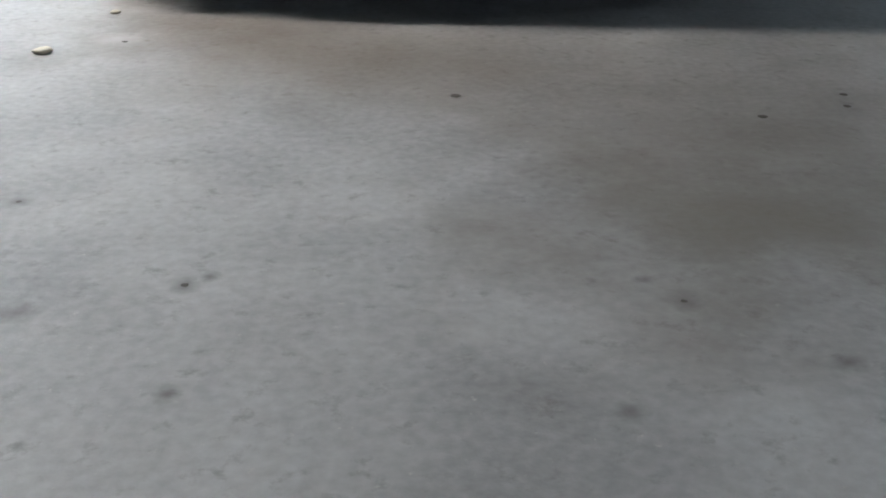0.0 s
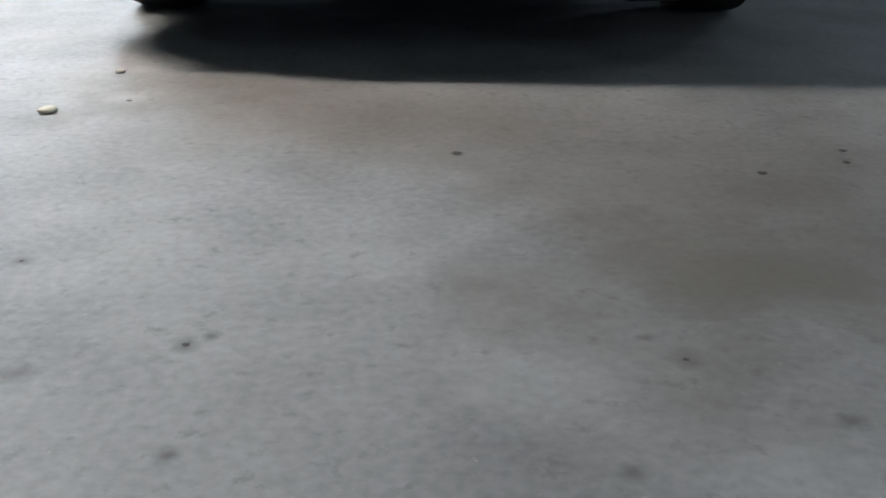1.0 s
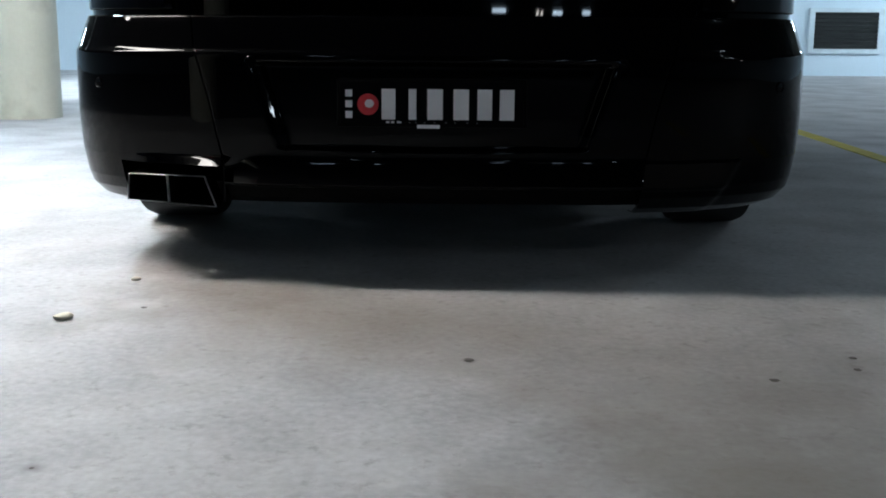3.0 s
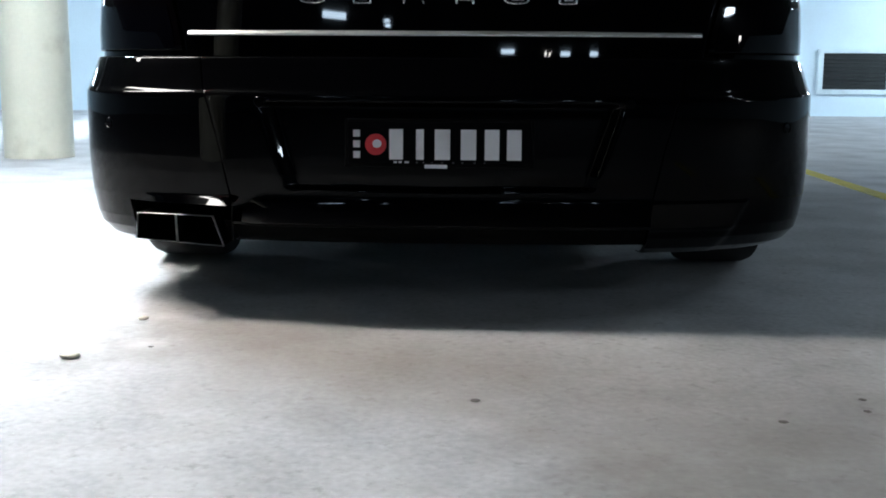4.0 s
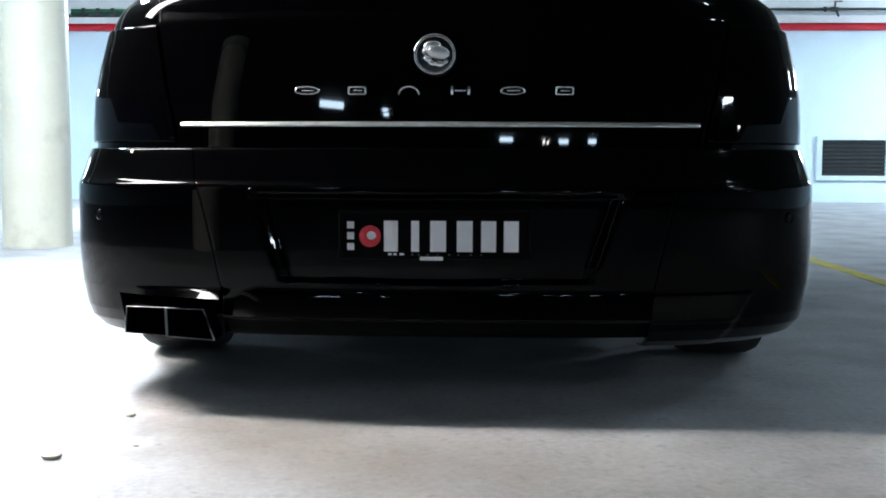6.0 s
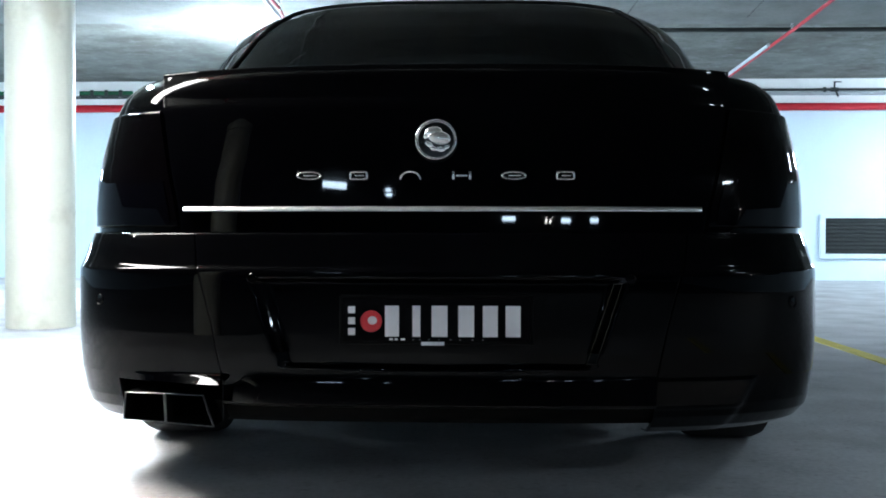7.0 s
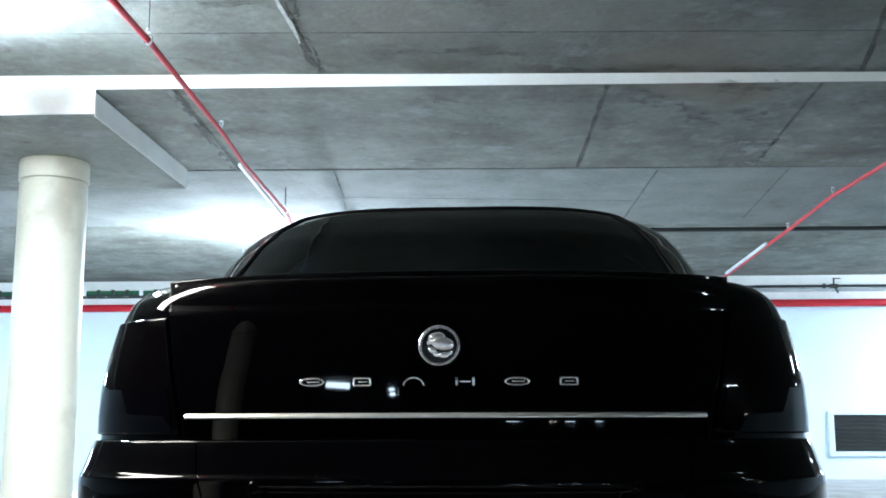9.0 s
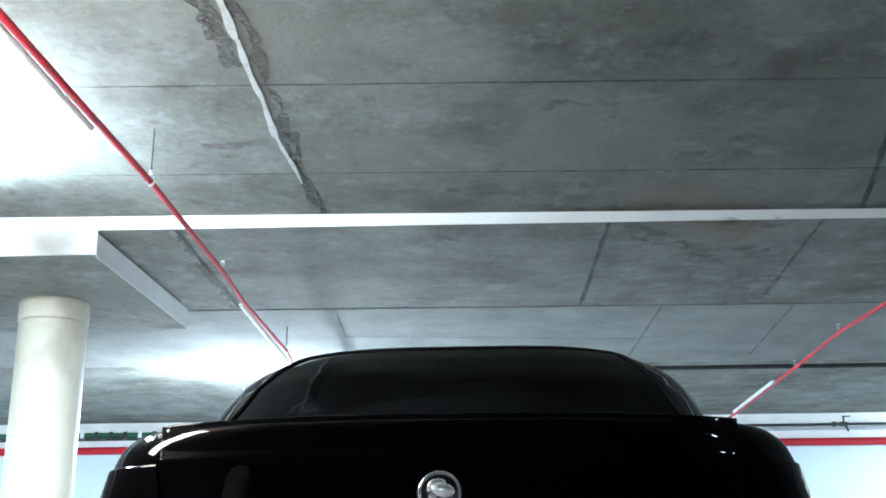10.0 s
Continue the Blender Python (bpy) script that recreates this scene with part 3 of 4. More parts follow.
for side in (0, 1):
    for y0, y1 in ((1.42, 2.08), (2.14, 2.82)):
        ua = (lambda y: 0.03) if not side else (lambda y: roof_r(y) + 0.0)
        ub = (lambda y: roof_l(y)) if not side else (lambda y: 0.97)
        part("side_window", sheet(bmesh.new(), band(y0, y1, 10, ua, ub, 14, 0.004)), M_GLASS, car, "dark tinted side window", smooth=60)
    for y0, y1 in ((1.29, 1.42), (2.08, 2.14), (2.82, 2.86)):
        ua = (lambda y: 0.0) if not side else (lambda y: roof_r(y))
        ub = (lambda y: roof_l(y)) if not side else (lambda y: 1.0)
        part("pillar", sheet(bmesh.new(), band(y0, y1, 4, ua, ub, 12)), M_PAINT, car, smooth=60)
part("windscreen", sheet(bmesh.new(), band(2.8, 3.62, 24, lambda y: 0.1 if y > 2.86 else 0.27, lambda y: 0.9 if y > 2.86 else 0.73, 40)), M_GLASS, car, "tinted windscreen", smooth=60)
# rubber seal round the rear window
curve = [house(y, left_edge(y), -0.004) for y in (0.62, 0.7, 0.8, 0.9, 1.0, 1.08, 1.15, 1.2, 1.25, 1.28)]
curve += [house(1.288, left_edge(1.288) + (right_edge(1.288) - left_edge(1.288)) * k / 24, -0.004) for k in range(25)]
curve += [Vector((-p.x, p.y, p.z)) for p in reversed(curve[:10])]
bm = bmesh.new()
for p, q in zip(curve, curve[1:]):
    tube(bm, p, q, 0.006, 8)
part("window_seal", bm, M_SEAL, car, "grey rubber window seal", smooth=60)
for x, z in ((-0.835, 0.475), (-0.43, 0.532), (0.445, 0.532), (0.845, 0.475)):
    w, yc = lerp(BUMP_W, z), lerp(BUMP_Y, z)
    y = rear_y(x, yc, w)
    slope = (rear_y(abs(x) + 0.002, yc, w) - rear_y(abs(x) - 0.002, yc, w)) / 0.004
    m = Matrix.Translation((x, y, z)) @ pose(0, 0, 0, 90, 0, math.degrees(math.atan(slope)) * (1 if x > 0 else -1))
    part("parking_sensor", spin(bmesh.new(), [(0.0135, -0.004), (0.0135, 0.0015), (0.0120, 0.0030), (0.0105, 0.0015), (0.0095, 0.0015), (0.001, 0.002)], 24, m), M_PAINT, car, "small round parking sensor", smooth=40)
part("rear_bench", box(box(bmesh.new(), -0.62, 0.62, 1.45, 1.62, 0.6, 1.10, 0.04), -0.66, 0.66, 0.60, 1.46, 1.0, 1.03, 0.01), M_PLASTIC, car, "dark rear seat and parcel shelf", smooth=40)
for x in (-0.40, 0.0, 0.40):
    part("headrest", box(bmesh.new(), x - 0.11, x + 0.11, 1.46, 1.56, 1.11, 1.22, 0.035), M_PLASTIC, car, smooth=40)
for x in (-0.38, 0.38):
    part("front_seat", box(box(bmesh.new(), x - 0.24, x + 0.24, 2.30, 2.48, 0.55, 1.14, 0.05), x - 0.12, x + 0.12, 2.30, 2.42, 1.15, 1.30, 0.04), M_PLASTIC, car, smooth=40)

# underbody, wheels
bm = bmesh.new()
box(bm, -0.69, 0.69, 0.45, 4.75, 0.14, 0.34)
box(bm, -0.89, 0.89, 1.5, 3.7, 0.14, 0.34)
box(bm, -0.50, 0.62, 0.24, 0.62, 0.17, 0.30, 0.02)
part("underbody", bm, M_UNDER, car, "dark underbody")
part("bulkhead", box(bmesh.new(), -0.80, 0.80, 0.40, 0.70, 0.30, 0.93), M_UNDER, car)
for y, z in WHEELS:
    for side in (-1, 1):
        wheel = thing("wheel", "", "", (side * 0.84, y, z))
        wheel.parent = car
        turn = Matrix.Rotation(math.pi / 2, 4, "Y")
        part("tyre", spin(bmesh.new(), [(0.235, -0.115), (0.30, -0.122), (0.325, -0.112), (0.334, -0.09), (0.335, 0.0), (0.334, 0.09), (0.325, 0.112), (0.30, 0.122), (0.235, 0.115)], 56, turn), M_RUBBER, wheel, "black low profile tyre", smooth=40)
        bm = spin(bmesh.new(), [(0.236, -0.10), (0.232, 0.09), (0.236, 0.10), (0.22, 0.10), (0.21, -0.08)], 40, turn)
        for k in range(5):
            m = Matrix.Rotation(k * math.tau / 5, 4, "X")
            bmesh.ops.create_cube(bm, size=1, matrix=m @ Matrix.LocRotScale((side * 0.07, 0, 0.12), None, (0.03, 0.055, 0.24)))
        part("rim", bm, M_STEEL, wheel, "grey alloy rim")

# round badge, row of chrome marks, number plate
badge = thing("badge", "", "", (-0.008, 0.112, 0.862))
badge.parent = car
face = pose(0, 0, 0, 90 - 9, 0, 0)
part("badge_ring", spin(bmesh.new(), [(0.0445, -0.006), (0.049, -0.006), (0.0505, 0.0), (0.0497, 0.004), (0.048, 0.0052), (0.0462, 0.003), (0.0445, -0.002)], 48, face), M_CHROME, badge, "round chrome badge", smooth=50)
part("badge_face", spin(bmesh.new(), [(0.043, -0.006), (0.043, -0.001), (0.03, 0.002), (0.012, 0.0035), (0.001, 0.004)], 40, face), M_BADGE, badge, "dark badge face", smooth=60)
bm = bmesh.new()
for dx, dz, r, tilt in ((0.008, 0.004, 0.029, -12), (-0.006, 0.019, 0.022, 8), (-0.022, 0.010, 0.011, 60), (-0.016, -0.012, 0.012, -35), (-0.006, -0.022, 0.010, -20), (0.012, -0.024, 0.012, 0), (0.026, -0.019, 0.008, 35)):
    bmesh.ops.create_uvsphere(bm, u_segments=14, v_segments=8, radius=r, matrix=face @ Matrix.Translation((dx, dz, 0.001)) @ Matrix.Rotation(radians(tilt), 4, "Z") @ Matrix.Diagonal((1, 0.62, 0.40, 1)))
part("badge_relief", bm, M_CHROME, badge, "raised chrome relief", smooth=60)


def loop_mark(bm, x, y, z, w, h, t, n=28, power=2.0):
    """A flat chrome loop: an oval, or squarer with a higher power."""
    rings = []
    for s, dy in ((1.0, 0.003), (1.0, -0.003), (1 - t / w, -0.0045), (1 - 2 * t / w, -0.003), (1 - 2 * t / w, 0.003)):
        ring = []
        for k in range(n):
            c, d = math.cos(math.tau * k / n), math.sin(math.tau * k / n)
            ring.append(bm.verts.new((x + w / 2 * s * math.copysign(abs(c) ** (2 / power), c), y + dy, z + (h / 2 - (1 - s) * w / 2) * math.copysign(abs(d) ** (2 / power), d))))
        rings.append(ring)
    for p, q in zip(rings, rings[1:]):
        for k in range(n):
            bm.faces.new((p[k], p[(k + 1) % n], q[(k + 1) % n], q[k]))
    return bm


for x, wd, form in ((-0.314, 0.060, "oval"), (-0.193, 0.044, "box"), (-0.069, 0.048, "arch"), (0.054, 0.046, "posts"), (0.178, 0.060, "oval"), (0.301, 0.044, "box")):
    bm = bmesh.new()
    y, z = rear_y(x, 0.112, 0.92) - 0.005, 0.776
    if form in ("oval", "box"):
        loop_mark(bm, x, y, z, wd, 0.021, 0.0042, power=2.2 if form == "oval" else 7.0)
        box(bm, x - wd * 0.22, x + wd * 0.3, y - 0.003, y + 0.003, z - 0.0015, z + 0.0015, 0.0008)
    elif form == "arch":
        pts = [Vector((x + wd / 2 * math.cos(a), y, z - 0.0095 + 0.019 * math.sin(a))) for a in [math.pi * k / 12 for k in range(13)]]
        for p, q in zip(pts, pts[1:]):
            tube(bm, p, q, 0.0024, 8)
    else:
        for px in (x - wd / 2 + 0.003, x + wd / 2 - 0.003):
            box(bm, px - 0.003, px + 0.003, y - 0.004, y + 0.003, z - 0.010, z + 0.010, 0.001)
        box(bm, x - wd * 0.3, x + wd * 0.3, y - 0.002, y + 0.003, z - 0.002, z + 0.002, 0.0008)
    part("lettering_mark", bm, M_CHROME, car, "small raised chrome mark", smooth=40)
plate = thing("number_plate", "", "", (0, -0.002, 0))
plate.parent = car
part("plate_board", box(bmesh.new(), -0.216, 0.214, -0.006, 0.0, 0.391, 0.489, 0.002), M_PLATE, plate, "black slimline number plate")
bm = bmesh.new()
box(bm, -0.222, 0.220, -0.004, 0.030, 0.383, 0.391, 0.002)
box(bm, -0.222, 0.220, -0.004, 0.030, 0.489, 0.495, 0.002)
box(bm, -0.224, -0.2165, -0.004, 0.030, 0.383, 0.495, 0.002)
box(bm, 0.2145, 0.222, -0.004, 0.030, 0.383, 0.495, 0.002)
part("plate_frame", bm, M_PLASTIC, plate, "black plastic plate frame")
for x0, x1 in ((-0.118, -0.086), (-0.055, -0.037), (-0.011, 0.025), (0.050, 0.086), (0.106, 0.140), (0.158, 0.192)):
    part("plate_bar", box(bmesh.new(), x0, x1, -0.0085, -0.006, 0.401, 0.472), M_PLATEINK, plate, "white bar")
for z in (0.404, 0.429, 0.454):
    part("plate_bar", box(bmesh.new(), -0.203, -0.187, -0.0085, -0.006, z, z + 0.016), M_PLATEINK, plate, "white bar")
up = pose(-0.150, -0.0062, 0.436, 90, 0, 0)
part("plate_ring", spin(bmesh.new(), [(0.0215, 0.0), (0.025, 0.0), (0.025, 0.002), (0.0215, 0.002)], 32, up), M_PLATERED, plate, "red ring")
bm = bmesh.new()
for dx, dz, r, sx in ((0.003, 0.002, 0.0135, 1.05), (-0.005, -0.005, 0.0085, 1.2), (-0.008, 0.008, 0.006, 1.1)):
    bmesh.ops.create_uvsphere(bm, u_segments=18, v_segments=8, radius=r, matrix=up @ Matrix.Translation((dx, dz, 0.001)) @ Matrix.Diagonal((sx, 0.95, 0.12, 1)))
part("plate_emblem", bm, M_PLATEINK, plate, "white emblem in the ring", smooth=60)
for x, wd in ((-0.108, 0.008), (-0.096, 0.007), (-0.082, 0.010), (-0.055, 0.004), (-0.040, 0.004), (-0.020, 0.005), (0.004, 0.004), (0.030, 0.005), (0.052, 0.004), (0.080, 0.005), (0.104, 0.004)):
    part("plate_print", box(bmesh.new(), x, x + wd, -0.0078, -0.006, 0.3925, 0.3955 if x > -0.06 else 0.397), M_PLATEINK if x < -0.06 else M_PLATEFAINT, plate, "fine print reduced to a bar")
part("frame_bar", box(bmesh.new(), -0.035, 0.018, -0.0055, -0.004, 0.3805, 0.389), M_PLATEINK, plate, "small white print reduced to a bar")


# ---- column, pipes and fixtures of the basement ----
column = thing("column", "cream painted round concrete column with a collar", "column", (-2.96, 4.84, 0))
part("shaft", spin(bmesh.new(), [(0.228, 0.0), (0.228, 0.6), (0.228, 1.4), (0.228, 2.36)], 56), M_COLUMN, column, smooth=40)
part("collar", spin(bmesh.new(), [(0.214, 2.36), (0.214, 2.378), (0.236, 2.383), (0.237, 2.50), (0.232, 2.525)], 56), M_COLUMN, column, "cream collar under the drop panel", smooth=40)


def pipe_run(name, label, pts, r, mat, kind=""):
    bm = bmesh.new()
    for a, b in zip(pts, pts[1:]):
        tube(bm, a, b, r, 16)
    return tagged(part(name, bm, mat, smooth=40), label, "pipe", kind=kind)


pipe_run("sprinkler_pipe", "thin red sprinkler pipe hung below the soffit", [(-1.56, -1.0, 2.54), (-1.55, 0.8, 2.53), (-1.523, 2.4, 2.50), (-1.555, 3.95, 2.48), (-1.597, 4.73, 2.47), (-1.604, 6.27, 2.45), (-1.665, 7.0, 2.44), (-1.75, 12.84, 2.40)], 0.0150, M_RED)
pipe_run("sprinkler_pipe", "thin red sprinkler pipe hung below the soffit", [(2.82, 3.8, 2.46), (2.785, 4.95, 2.45), (2.72, 5.88, 2.44), (2.74, 7.28, 2.425), (2.75, 9.95, 2.40), (2.77, 12.84, 2.40)], 0.0155, M_RED)
pipe_run("fire_main", "thick red fire main along the far wall", [(X0, Y1 - 0.11, 2.41), (X1, Y1 - 0.11, 2.40)], 0.052, M_RED)
pipe_run("grey_pipe", "thin dark grey service pipe along the top of the wall", [(-4.2, Y1 - 0.07, 2.642), (X1, Y1 - 0.07, 2.642)], 0.019, M_DARKMETAL)
pipe_run("pale_conduit", "pale grey conduit below the service pipe on the wall", [(-4.2, Y1 - 0.055, 2.592), (X1, Y1 - 0.055, 2.592)], 0.027, M_CONDUIT)
# painted upper wall
tagged(part("wall_band", box(bmesh.new(), X0, X1, Y1 - 0.02, Y1 - 0.003, 2.46, 2.804), M_WALLTOP), "white upper band of the far wall", "wall", kind="structure")


valve = thing("pipe_valve", "small dark valve on the grey wall pipe", "valve", (4.83, Y1 - 0.07, 2.642))
part("valve_body", tube(bmesh.new(), (-0.05, 0, 0), (0.05, 0, 0), 0.030, 16), M_DARKMETAL, valve, smooth=40)
part("coupling", tube(bmesh.new(), (-0.15, 0, 0), (-0.12, 0, 0), 0.036, 16), M_DARKMETAL, valve, smooth=40)
part("valve_stem", tube(bmesh.new(), (0, 0, 0.03), (0, -0.02, 0.10), 0.012, 10), M_DARKMETAL, valve)
part("valve_handle", box(bmesh.new(), -0.02, 0.09, -0.03, -0.01, 0.095, 0.11, 0.003), M_DARKMETAL, valve)
part("drain", tube(bmesh.new(), (0.02, -0.01, -0.03), (0.05, -0.02, -0.10), 0.014, 10), M_DARKMETAL, valve)


def hanger(x, y, z, top):
    h = thing("pipe_hanger", "thin steel rod hanger with a small clevis round the pipe", "hanger", (x, y, z), group="pipe hangers")
    part("rod", tube(bmesh.new(), (0, 0, 0.038), (0, 0, top - z), 0.0040, 8), M_GREYPIPE, h)
    part("nut", tube(bmesh.new(), (0, 0, 0.046), (0, 0, 0.058), 0.009, 6), M_STEEL, h)
    bm = bmesh.new()
    pts = [Vector((0.019 * math.sin(a), 0, 0.008 - 0.026 * math.cos(a) * (1.15 if math.cos(a) < 0 else 1.0))) for a in [math.tau * k / 16 for k in range(17)]]
    rows = [[(p.x * f, dy, 0.008 + (p.z - 0.008) * f) for f, dy in ((1.0, -0.009), (1.0, 0.009), (1.14, 0.009), (1.14, -0.009), (1.0, -0.009))] for p in pts]
    part("clevis", sheet(bm, rows), M_STEEL, h, "bent steel strap", smooth=40)


def sprinkler_head(x, y, z):
    h = thing("sprinkler", "small upright sprinkler head on the red pipe", "sprinkler", (x, y, z), group="sprinkler heads")
    part("stem", tube(bmesh.new(), (0, 0, 0.010), (0, 0, 0.034), 0.0075, 10), M_STEEL, h)
    bm = bmesh.new()
    for sx in (-1, 1):
        tube(bm, (sx * 0.008, 0, 0.032), (sx * 0.011, 0, 0.048), 0.0022, 6)
        tube(bm, (sx * 0.011, 0, 0.048), (sx * 0.002, 0, 0.062), 0.0022, 6)
    part("frame_arms", bm, M_STEEL, h)
    part("deflector", tube(bmesh.new(), (0, 0, 0.062), (0, 0, 0.064), 0.014, 16), M_STEEL, h)


hanger(-1.523, 2.40, 2.500, ceil(2.4, ZN, -1.52))
hanger(-1.604, 6.27, 2.450, ceil(6.27, ZF, -1.6) - 0.006)
hanger(2.80, 4.40, 2.455, ceil(4.4, ZF, 2.8))
for x, y, z in ((-1.554, 3.93, 2.480), (2.72, 5.88, 2.44), (2.74, 7.28, 2.425)):
    sprinkler_head(x, y, z)

# vent grille in the far wall
vent = thing("wall_vent", "dark louvred ventilation grille in a white wall frame", "vent", (0, Y1, 0))
bm = bmesh.new()
vx0, vx1, vz0, vz1 = 4.73, 5.60, 0.37, 0.865
for b in ((vx0 - 0.075, vx1 + 0.075, vz1, vz1 + 0.05), (vx0 - 0.075, vx1 + 0.075, vz0 - 0.065, vz0), (vx0 - 0.075, vx0, vz0, vz1), (vx1, vx1 + 0.075, vz0, vz1)):
    box(bm, b[0], b[1], -0.05, -0.002, b[2], b[3], 0.004)
part("vent_frame", bm, M_VENT, vent, "white vent frame")
part("vent_back", box(bmesh.new(), vx0, vx1, -0.012, -0.004, vz0, vz1), M_DARKMETAL, vent, "dark duct opening")
for k in range(9):
    z = vz0 + 0.03 + k * 0.054
    bm = bmesh.new()
    bmesh.ops.create_cube(bm, size=1, matrix=Matrix.LocRotScale(((vx0 + vx1) / 2, -0.028, z), Euler((radians(40), 0, 0)), (vx1 - vx0, 0.04, 0.003)))
    part("slat", bm, M_DARKMETAL, vent)

# yellow bay line
bm = bmesh.new()
box(bm, 2.035, 2.125, -3.0, 9.0, 0.0, 0.004)
tagged(part("bay_line", bm, M_YELLOW), "faded yellow painted parking bay line", "line", kind="structure")


def batten(x, y, mat, drop=0.0, turn=90.0, length=1.25, diffuser=0.0):
    top = ceil(y, ZN if y < STEP else (ZF if y < EDGE_FAR else ZB), x)
    b = thing("batten_light", "lit batten light with a glowing white diffuser" if diffuser else "lit twin fluorescent batten light under the soffit", "light", (x, y, top), group="batten lights")
    b.rotation_euler = (0, 0, radians(turn))
    if drop:
        b.location.z -= drop
        for e in (-0.4, 0.4):
            part("suspension_rod", tube(bmesh.new(), (0, e, -0.003), (0, e, drop), 0.004, 8), M_STEEL, b)
    part("housing", box(bmesh.new(), -0.03, 0.03, -length / 2, length / 2, -0.05, -0.002, 0.006), M_WHITE, b)
    if diffuser:
        part("diffuser", box(bmesh.new(), -diffuser / 2, diffuser / 2, -length / 2, length / 2, -0.09, -0.052, 0.012), mat, b, "glowing diffuser")
        return
    for side in (-1, 1):
        part("tube", tube(bmesh.new(), (side * 0.055, -length / 2 + 0.03, -0.05), (side * 0.055, length / 2 - 0.03, -0.05), 0.016, 12), mat, b, "glowing tube")
        for e in (-1, 1):
            part("tube_holder", box(bmesh.new(), side * 0.02, side * 0.06, e * length / 2 - 0.02, e * length / 2 + 0.005, -0.068, -0.03), M_WHITE, b)


# the batten at x -9.5 is unseen, added to brighten the far wall
for x, y in ((-1.6, 10.2), (-9.5, 10.0)):
    batten(x, y, M_TUBE, 0.42)
# unseen batten beyond the right edge, added to light the wall there
batten(7.4, 10.4, M_TUBE_RIGHT, 0.42)
batten(-2.42, 8.7, M_TUBE_NEAR, 0.66, turn=0.0)
batten(-2.53, 2.2, M_TUBE_LEFT, 0.16, turn=0.0, length=1.2)
batten(-2.27, 0.22, M_PANEL_WARM, 0.45, length=1.5, diffuser=0.34)
batten(-1.52, -5.35, M_TUBE_FAR, turn=76.0, length=0.38, diffuser=0.07)
batten(-0.80, -5.6, M_TUBE_FAR, turn=90.0, length=0.12)
batten(6.0, -3.65, M_TUBE_WHITE, turn=-47.0, length=0.60, diffuser=0.12)
batten(8.6, -4.6, M_PANEL_WARM, 0.42, turn=60.0, length=0.34, diffuser=0.2)
batten(7.6, 5.2, M_TUBE_WHITE, turn=-75.0)
batten(10.3, 5.9, M_TUBE_WHITE, turn=-75.0)
batten(2.45, -0.6, M_TUBE_WHITE, length=0.10, diffuser=0.06)
batten(1.5, -9.6, M_TUBE_WARM, turn=0.0, length=0.24)
for x, y in ((0.6, -9.5), (1.95, -9.5), (2.8, -9.4), (5.2, -13.5), (-2.4, -15.0), (1.4, -20.0), (-5.0, -24.0)):
    batten(x, y, M_TUBE_FAR, turn=90.0, length=0.26, diffuser=0.09)

# second column of the row, behind
copy_thing(column, pose(-2.3, -2.5, 0))

# dark bar stands in for the shadow gap where the soffit steps up
pipe_run("step_gap_bar", "dark bar for the shadow gap at the soffit's step", [(-0.5, 7.93, 2.565), (X1, 7.96, 2.53)], 0.022, M_DARKMETAL)

# white strips beside the sprinkler pipes
pipe_run("white_strip", "short white strip beside the sprinkler pipe", [(-1.627, 4.75, 2.468), (-1.668, 6.75, 2.442)], 0.016, M_WHITE)
pipe_run("white_strip", "short white strip beside the sprinkler pipe", [(2.715, 8.0, 2.425), (2.725, 9.9, 2.412)], 0.016, M_VENT)
pipe_run("white_strip", "short white strip beside the sprinkler pipe", [(-1.585, 0.3, 2.525), (-1.578, 1.75, 2.505)], 0.014, M_WHITE)

# cable tray along the top of the far wall
tray = thing("cable_tray", "dark ladder cable tray with green and black cables", "cable tray", (0, Y1 - 0.16, 2.60))
for y in (-0.12, 0.12):
    part("tray_rail", box(bmesh.new(), -12.5, -3.0, y - 0.008, y + 0.008, -0.045, -0.020 if y < 0 else 0.06), M_DARKMETAL, tray)
for k in range(32):
    part("rung", box(bmesh.new(), -12.4 + k * 0.3, -12.36 + k * 0.3, -0.112, 0.112, -0.03, -0.018), M_GREYPIPE, tray)
for y, z, r, m in ((-0.08, 0.012, 0.03, M_GREEN), (-0.01, 0.010, 0.028, M_DARKMETAL), (0.06, 0.012, 0.03, M_GREEN)):
    part("cable", tube(bmesh.new(), (-12.4, y, z), (-3.1, y, z), r, 10), m, tray)
for k in range(45):
    part("cable_tie", box(bmesh.new(), -12.3 + k * 0.205, -12.25 + k * 0.205, -0.135, -0.122, -0.035, 0.05), M_WHITE if k % 4 == 0 else M_DARKMETAL, tray)

# loose stones and chips on the floor
random.seed(4)


def pebble(name, label, x, y, r, mat, flat=0.5):
    bm = bmesh.new()
    bmesh.ops.create_icosphere(bm, subdivisions=2, radius=r)
    for v in bm.verts:
        v.co *= 1 + 0.35 * noise.noise(v.co * (1.3 / r) + Vector((x * 9, y * 9, 0)))
        v.co.z *= flat
    low = min(v.co.z for v in bm.verts)
    for v in bm.verts:
        v.co += Vector((x, y, -low * 0.8))
    return tagged(part(name, bm, mat, smooth=60), label, "stone", group="stones on the floor")


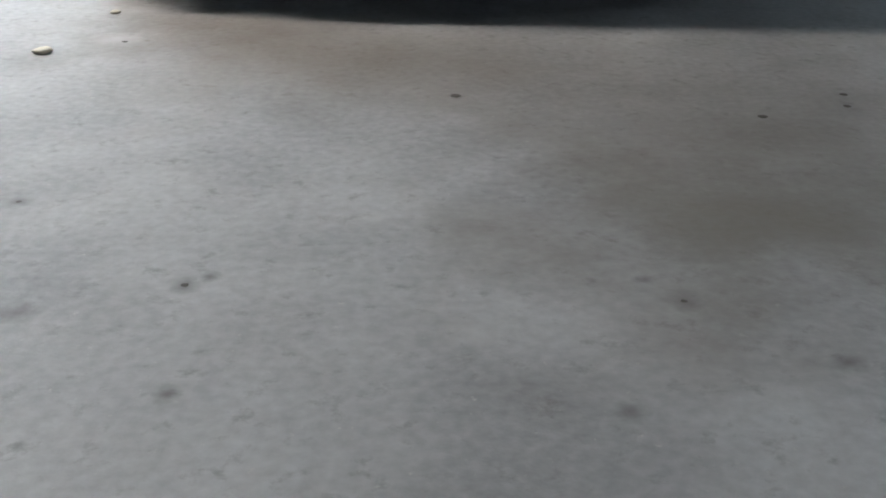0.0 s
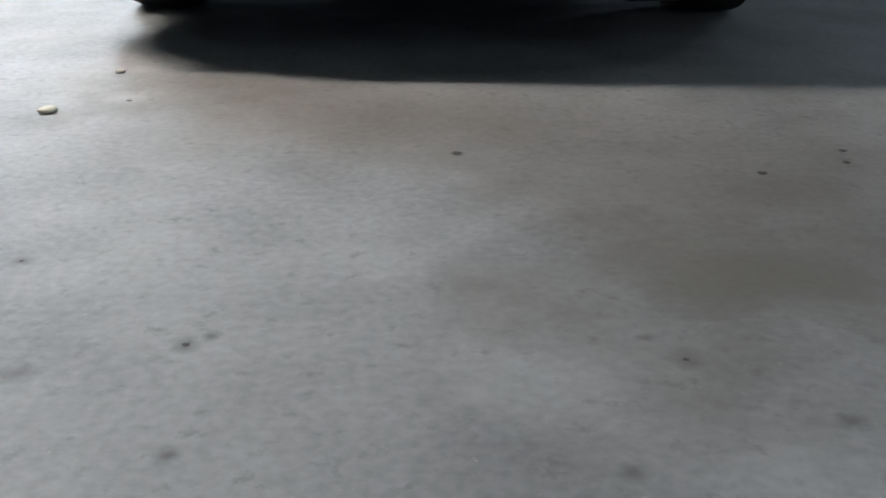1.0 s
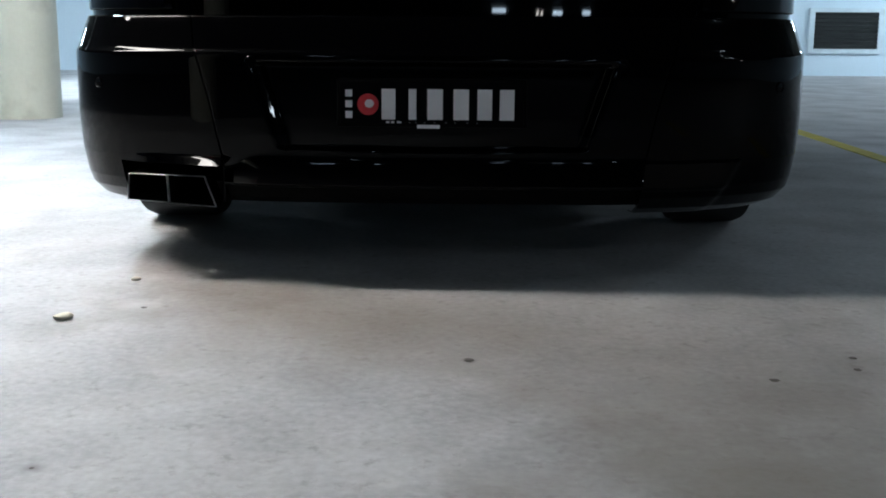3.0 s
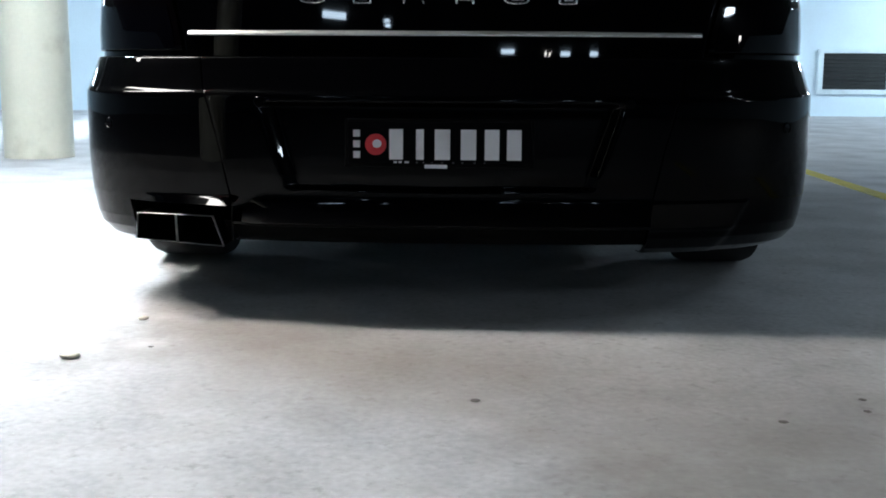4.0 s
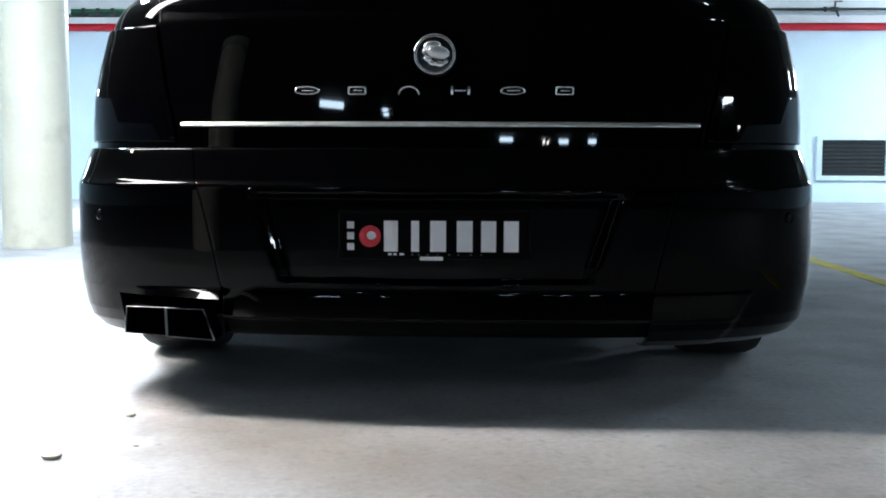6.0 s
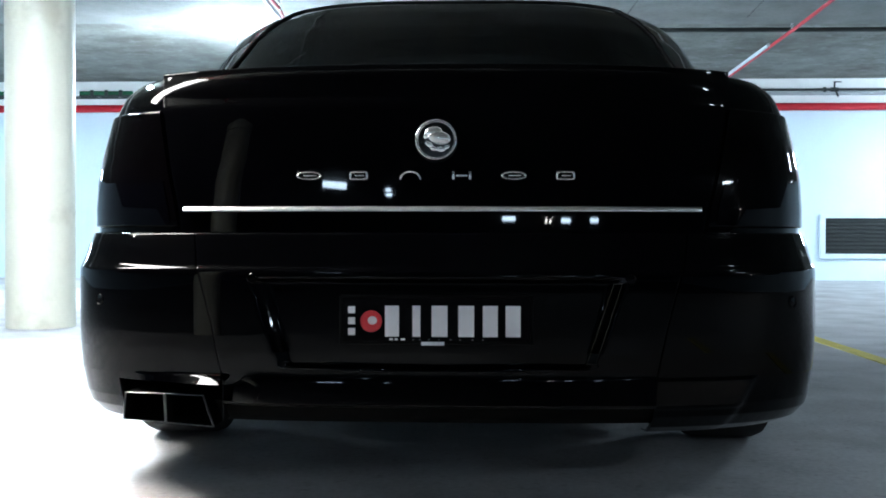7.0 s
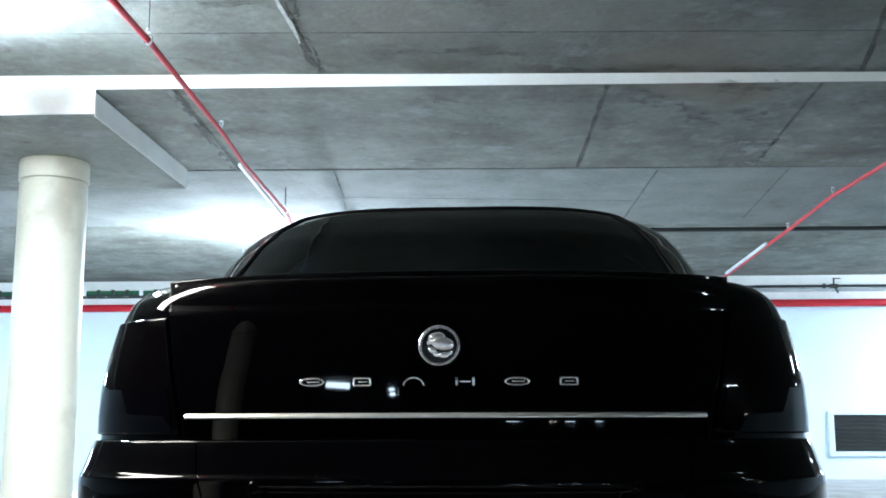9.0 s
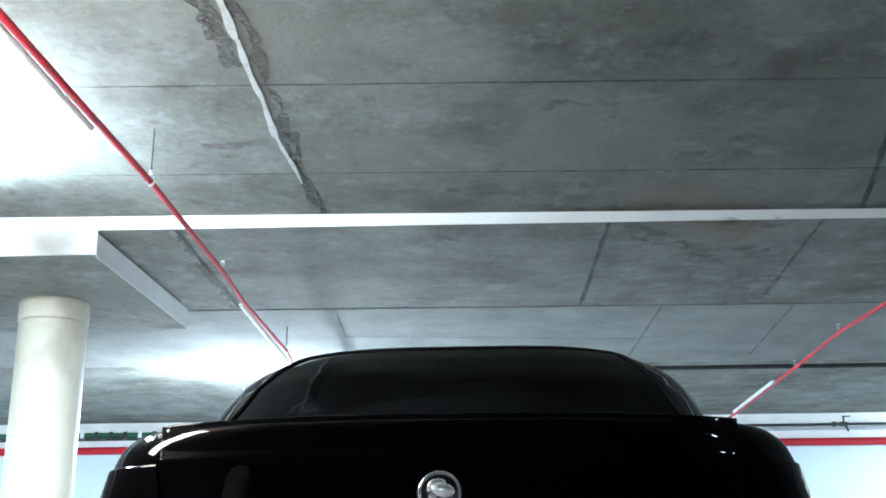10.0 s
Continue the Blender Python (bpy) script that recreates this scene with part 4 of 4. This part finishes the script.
M_PALE = material("pale_stone", (0.75, 0.70, 0.58), 0.7, vary=0.2, scale=40)
M_DARKSTONE = material("dark_stone", (0.13, 0.12, 0.11), 0.8, vary=0.3, scale=40)
pebble("pale_stone", "small pale beige stone chip on the floor", -0.779, -0.350, 0.021, M_PALE, 0.3)
pebble("pale_stone", "small whitish stone chip on the floor", -0.737, 0.018, 0.013, M_PALE, 0.35)
for x, y, r in ((0.085, -0.607, 0.010), (-0.230, -1.40, 0.005), (-0.527, -1.15, 0.004), (0.368, -1.415, 0.004), (0.816, -0.557, 0.008), (-0.637, -0.249, 0.007)):
    pebble("dark_stone", "tiny dark stone chip on the floor", x, y, r, M_DARKSTONE, 0.14)

for x, y, r in ((0.63, -0.70, 0.009), (0.80, -0.63, 0.008)):
    pebble("dark_stone", "thin brown flake of grit on the floor", x, y, r, M_DARKSTONE, 0.12)

# marks on the soffit: formwork joints, a filled chase, brown stains, a painted shadow edge


def ribbon(name, label, mat, a, b, width, z, wobble=0.0, gap=0.0016, seed=0):
    """A thin uneven strip lying on the soffit from a to b."""
    bm = bmesh.new()
    a, b = Vector((*a, 0)), Vector((*b, 0))
    side = (b - a).normalized().cross(Vector((0, 0, 1)))
    n = max(2, int((b - a).length / 0.05))
    rows = []
    for k in range(n + 1):
        p = a + (b - a) * k / n
        w = width * (1 + wobble * noise.noise(Vector((k * 0.37, seed, 0.5)))) / 2
        s = side * wobble * width * 0.5 * noise.noise(Vector((k * 0.21, seed + 7, 1.5)))
        h = ceil(p.y, z, p.x) - gap
        rows.append([(p.x - side.x * w + s.x, p.y - side.y * w + s.y, h + gap * 0.8), (p.x - side.x * w + s.x, p.y - side.y * w + s.y, h), (p.x + side.x * w + s.x, p.y + side.y * w + s.y, h), (p.x + side.x * w + s.x, p.y + side.y * w + s.y, h + gap * 0.8)])
    return tagged(part(name, sheet(bm, rows), mat), label, "ceiling", kind="structure")


slab("ceiling_panel", -6.5, 4.6, 5.70, EDGE_FAR - 0.004, ZF - 0.005, 2.7, M_CEIL2, "paler strip of concrete soffit")
# the line near x -1.8 is the dark side of a beam's shadow, painted
for a, b, w, z in (((0.79, STEP), (0.75, 5.68), 0.03, ZF), ((2.03, STEP), (2.08, 5.68), 0.022, ZF), ((-2.2, 5.68), (4.6, 5.72), 0.022, ZF),
                   ((-1.785, STEP), (-1.845, 5.66), 0.03, ZF), ((-1.12, 5.71), (-1.17, 6.65), 0.014, ZF - 0.005), ((-1.17, 6.65), (1.32, 6.85), 0.012, ZF - 0.005), ((1.37, 5.74), (1.32, 7.6), 0.014, ZF - 0.005), ((2.36, 5.74), (2.42, 7.6), 0.012, ZF - 0.005),
                   ((-3.5, 1.9), (5.0, 2.0), 0.012, ZN), ((1.95, 2.1), (2.25, STEP), 0.03, ZN), ((-3.5, 3.0), (5.0, 3.06), 0.010, ZN)):
    ribbon("formwork_joint", "dark formwork joint or painted shadow line in the soffit", M_JOINT, a, b, w, z, 0.45)
for a, b, w, sd in (((-0.880, 0.3), (-0.905, 1.5), 0.034, 3), ((-0.905, 1.5), (-0.948, 2.5), 0.028, 4), ((-0.948, 2.5), (-0.932, 3.16), 0.022, 6)):
    ribbon("filled_chase", "white filled chase in the soffit", M_FILLER, a, b, w, ZN, 0.8, 0.007, sd)
for a, b, w, g, sd in (((-0.835, 0.2), (-0.868, 2.5), 0.05, 0.0040, 5), ((-0.868, 2.45), (-0.893, 3.12), 0.045, 0.0042, 7), ((-0.925, 3.10), (-0.902, 3.66), 0.030, 0.0044, 8), ((-0.885, 3.2), (-0.880, 3.62), 0.016, 0.0046, 11),
                       ((-0.94, 0.6), (-0.985, 1.75), 0.06, 0.0048, 9), ((-0.99, 0.9), (-1.02, 1.5), 0.05, 0.0052, 14), ((-0.91, 2.6), (-0.905, 3.15), 0.018, 0.0054, 17)):
    ribbon("chase_edge", "dark crumbled concrete beside the chase", M_CRUMBLE, a, b, w, ZN, 1.7, g, sd)
# pale side of the beam's shadow edge, painted on the soffit
ribbon("shadow_edge_strip", "pale strip painted along a beam's shadow edge", M_PALEMARK, (-1.825, STEP + 0.01), (-1.885, 5.66), 0.035, ZF, 0.6, 0.006, 21)
ribbon("pale_patch", "paler smooth patch of concrete soffit", M_PALEMARK, (1.93, 4.9), (1.95, 5.66), 0.30, ZF, 0.25, 0.0035, 23)
for k, (a, b, w) in enumerate((((0.92, STEP + 0.03), (1.24, 4.12), 0.13), ((1.22, 4.10), (1.62, 4.62), 0.11), ((1.25, STEP + 0.05), (1.85, STEP + 0.16), 0.20), ((0.2, STEP - 0.06), (3.2, STEP - 0.05), 0.10), ((-0.25, 4.0), (-0.02, 4.03), 0.12), ((-1.35, 2.62), (-0.98, 2.60), 0.13), ((1.0, 2.78), (1.2, 2.78), 0.10), ((1.55, 3.95), (1.85, 4.5), 0.10), ((-0.5, 3.3), (0.3, 3.35), 0.10), ((0.3, 2.2), (0.7, 2.2), 0.12))):
    ribbon("soffit_stain", "brown water stain on the soffit", M_RUST, a, b, w, ZF if min(a[1], b[1]) > STEP else ZN, 1.4, 0.0018 + 0.0001 * k, k * 11)
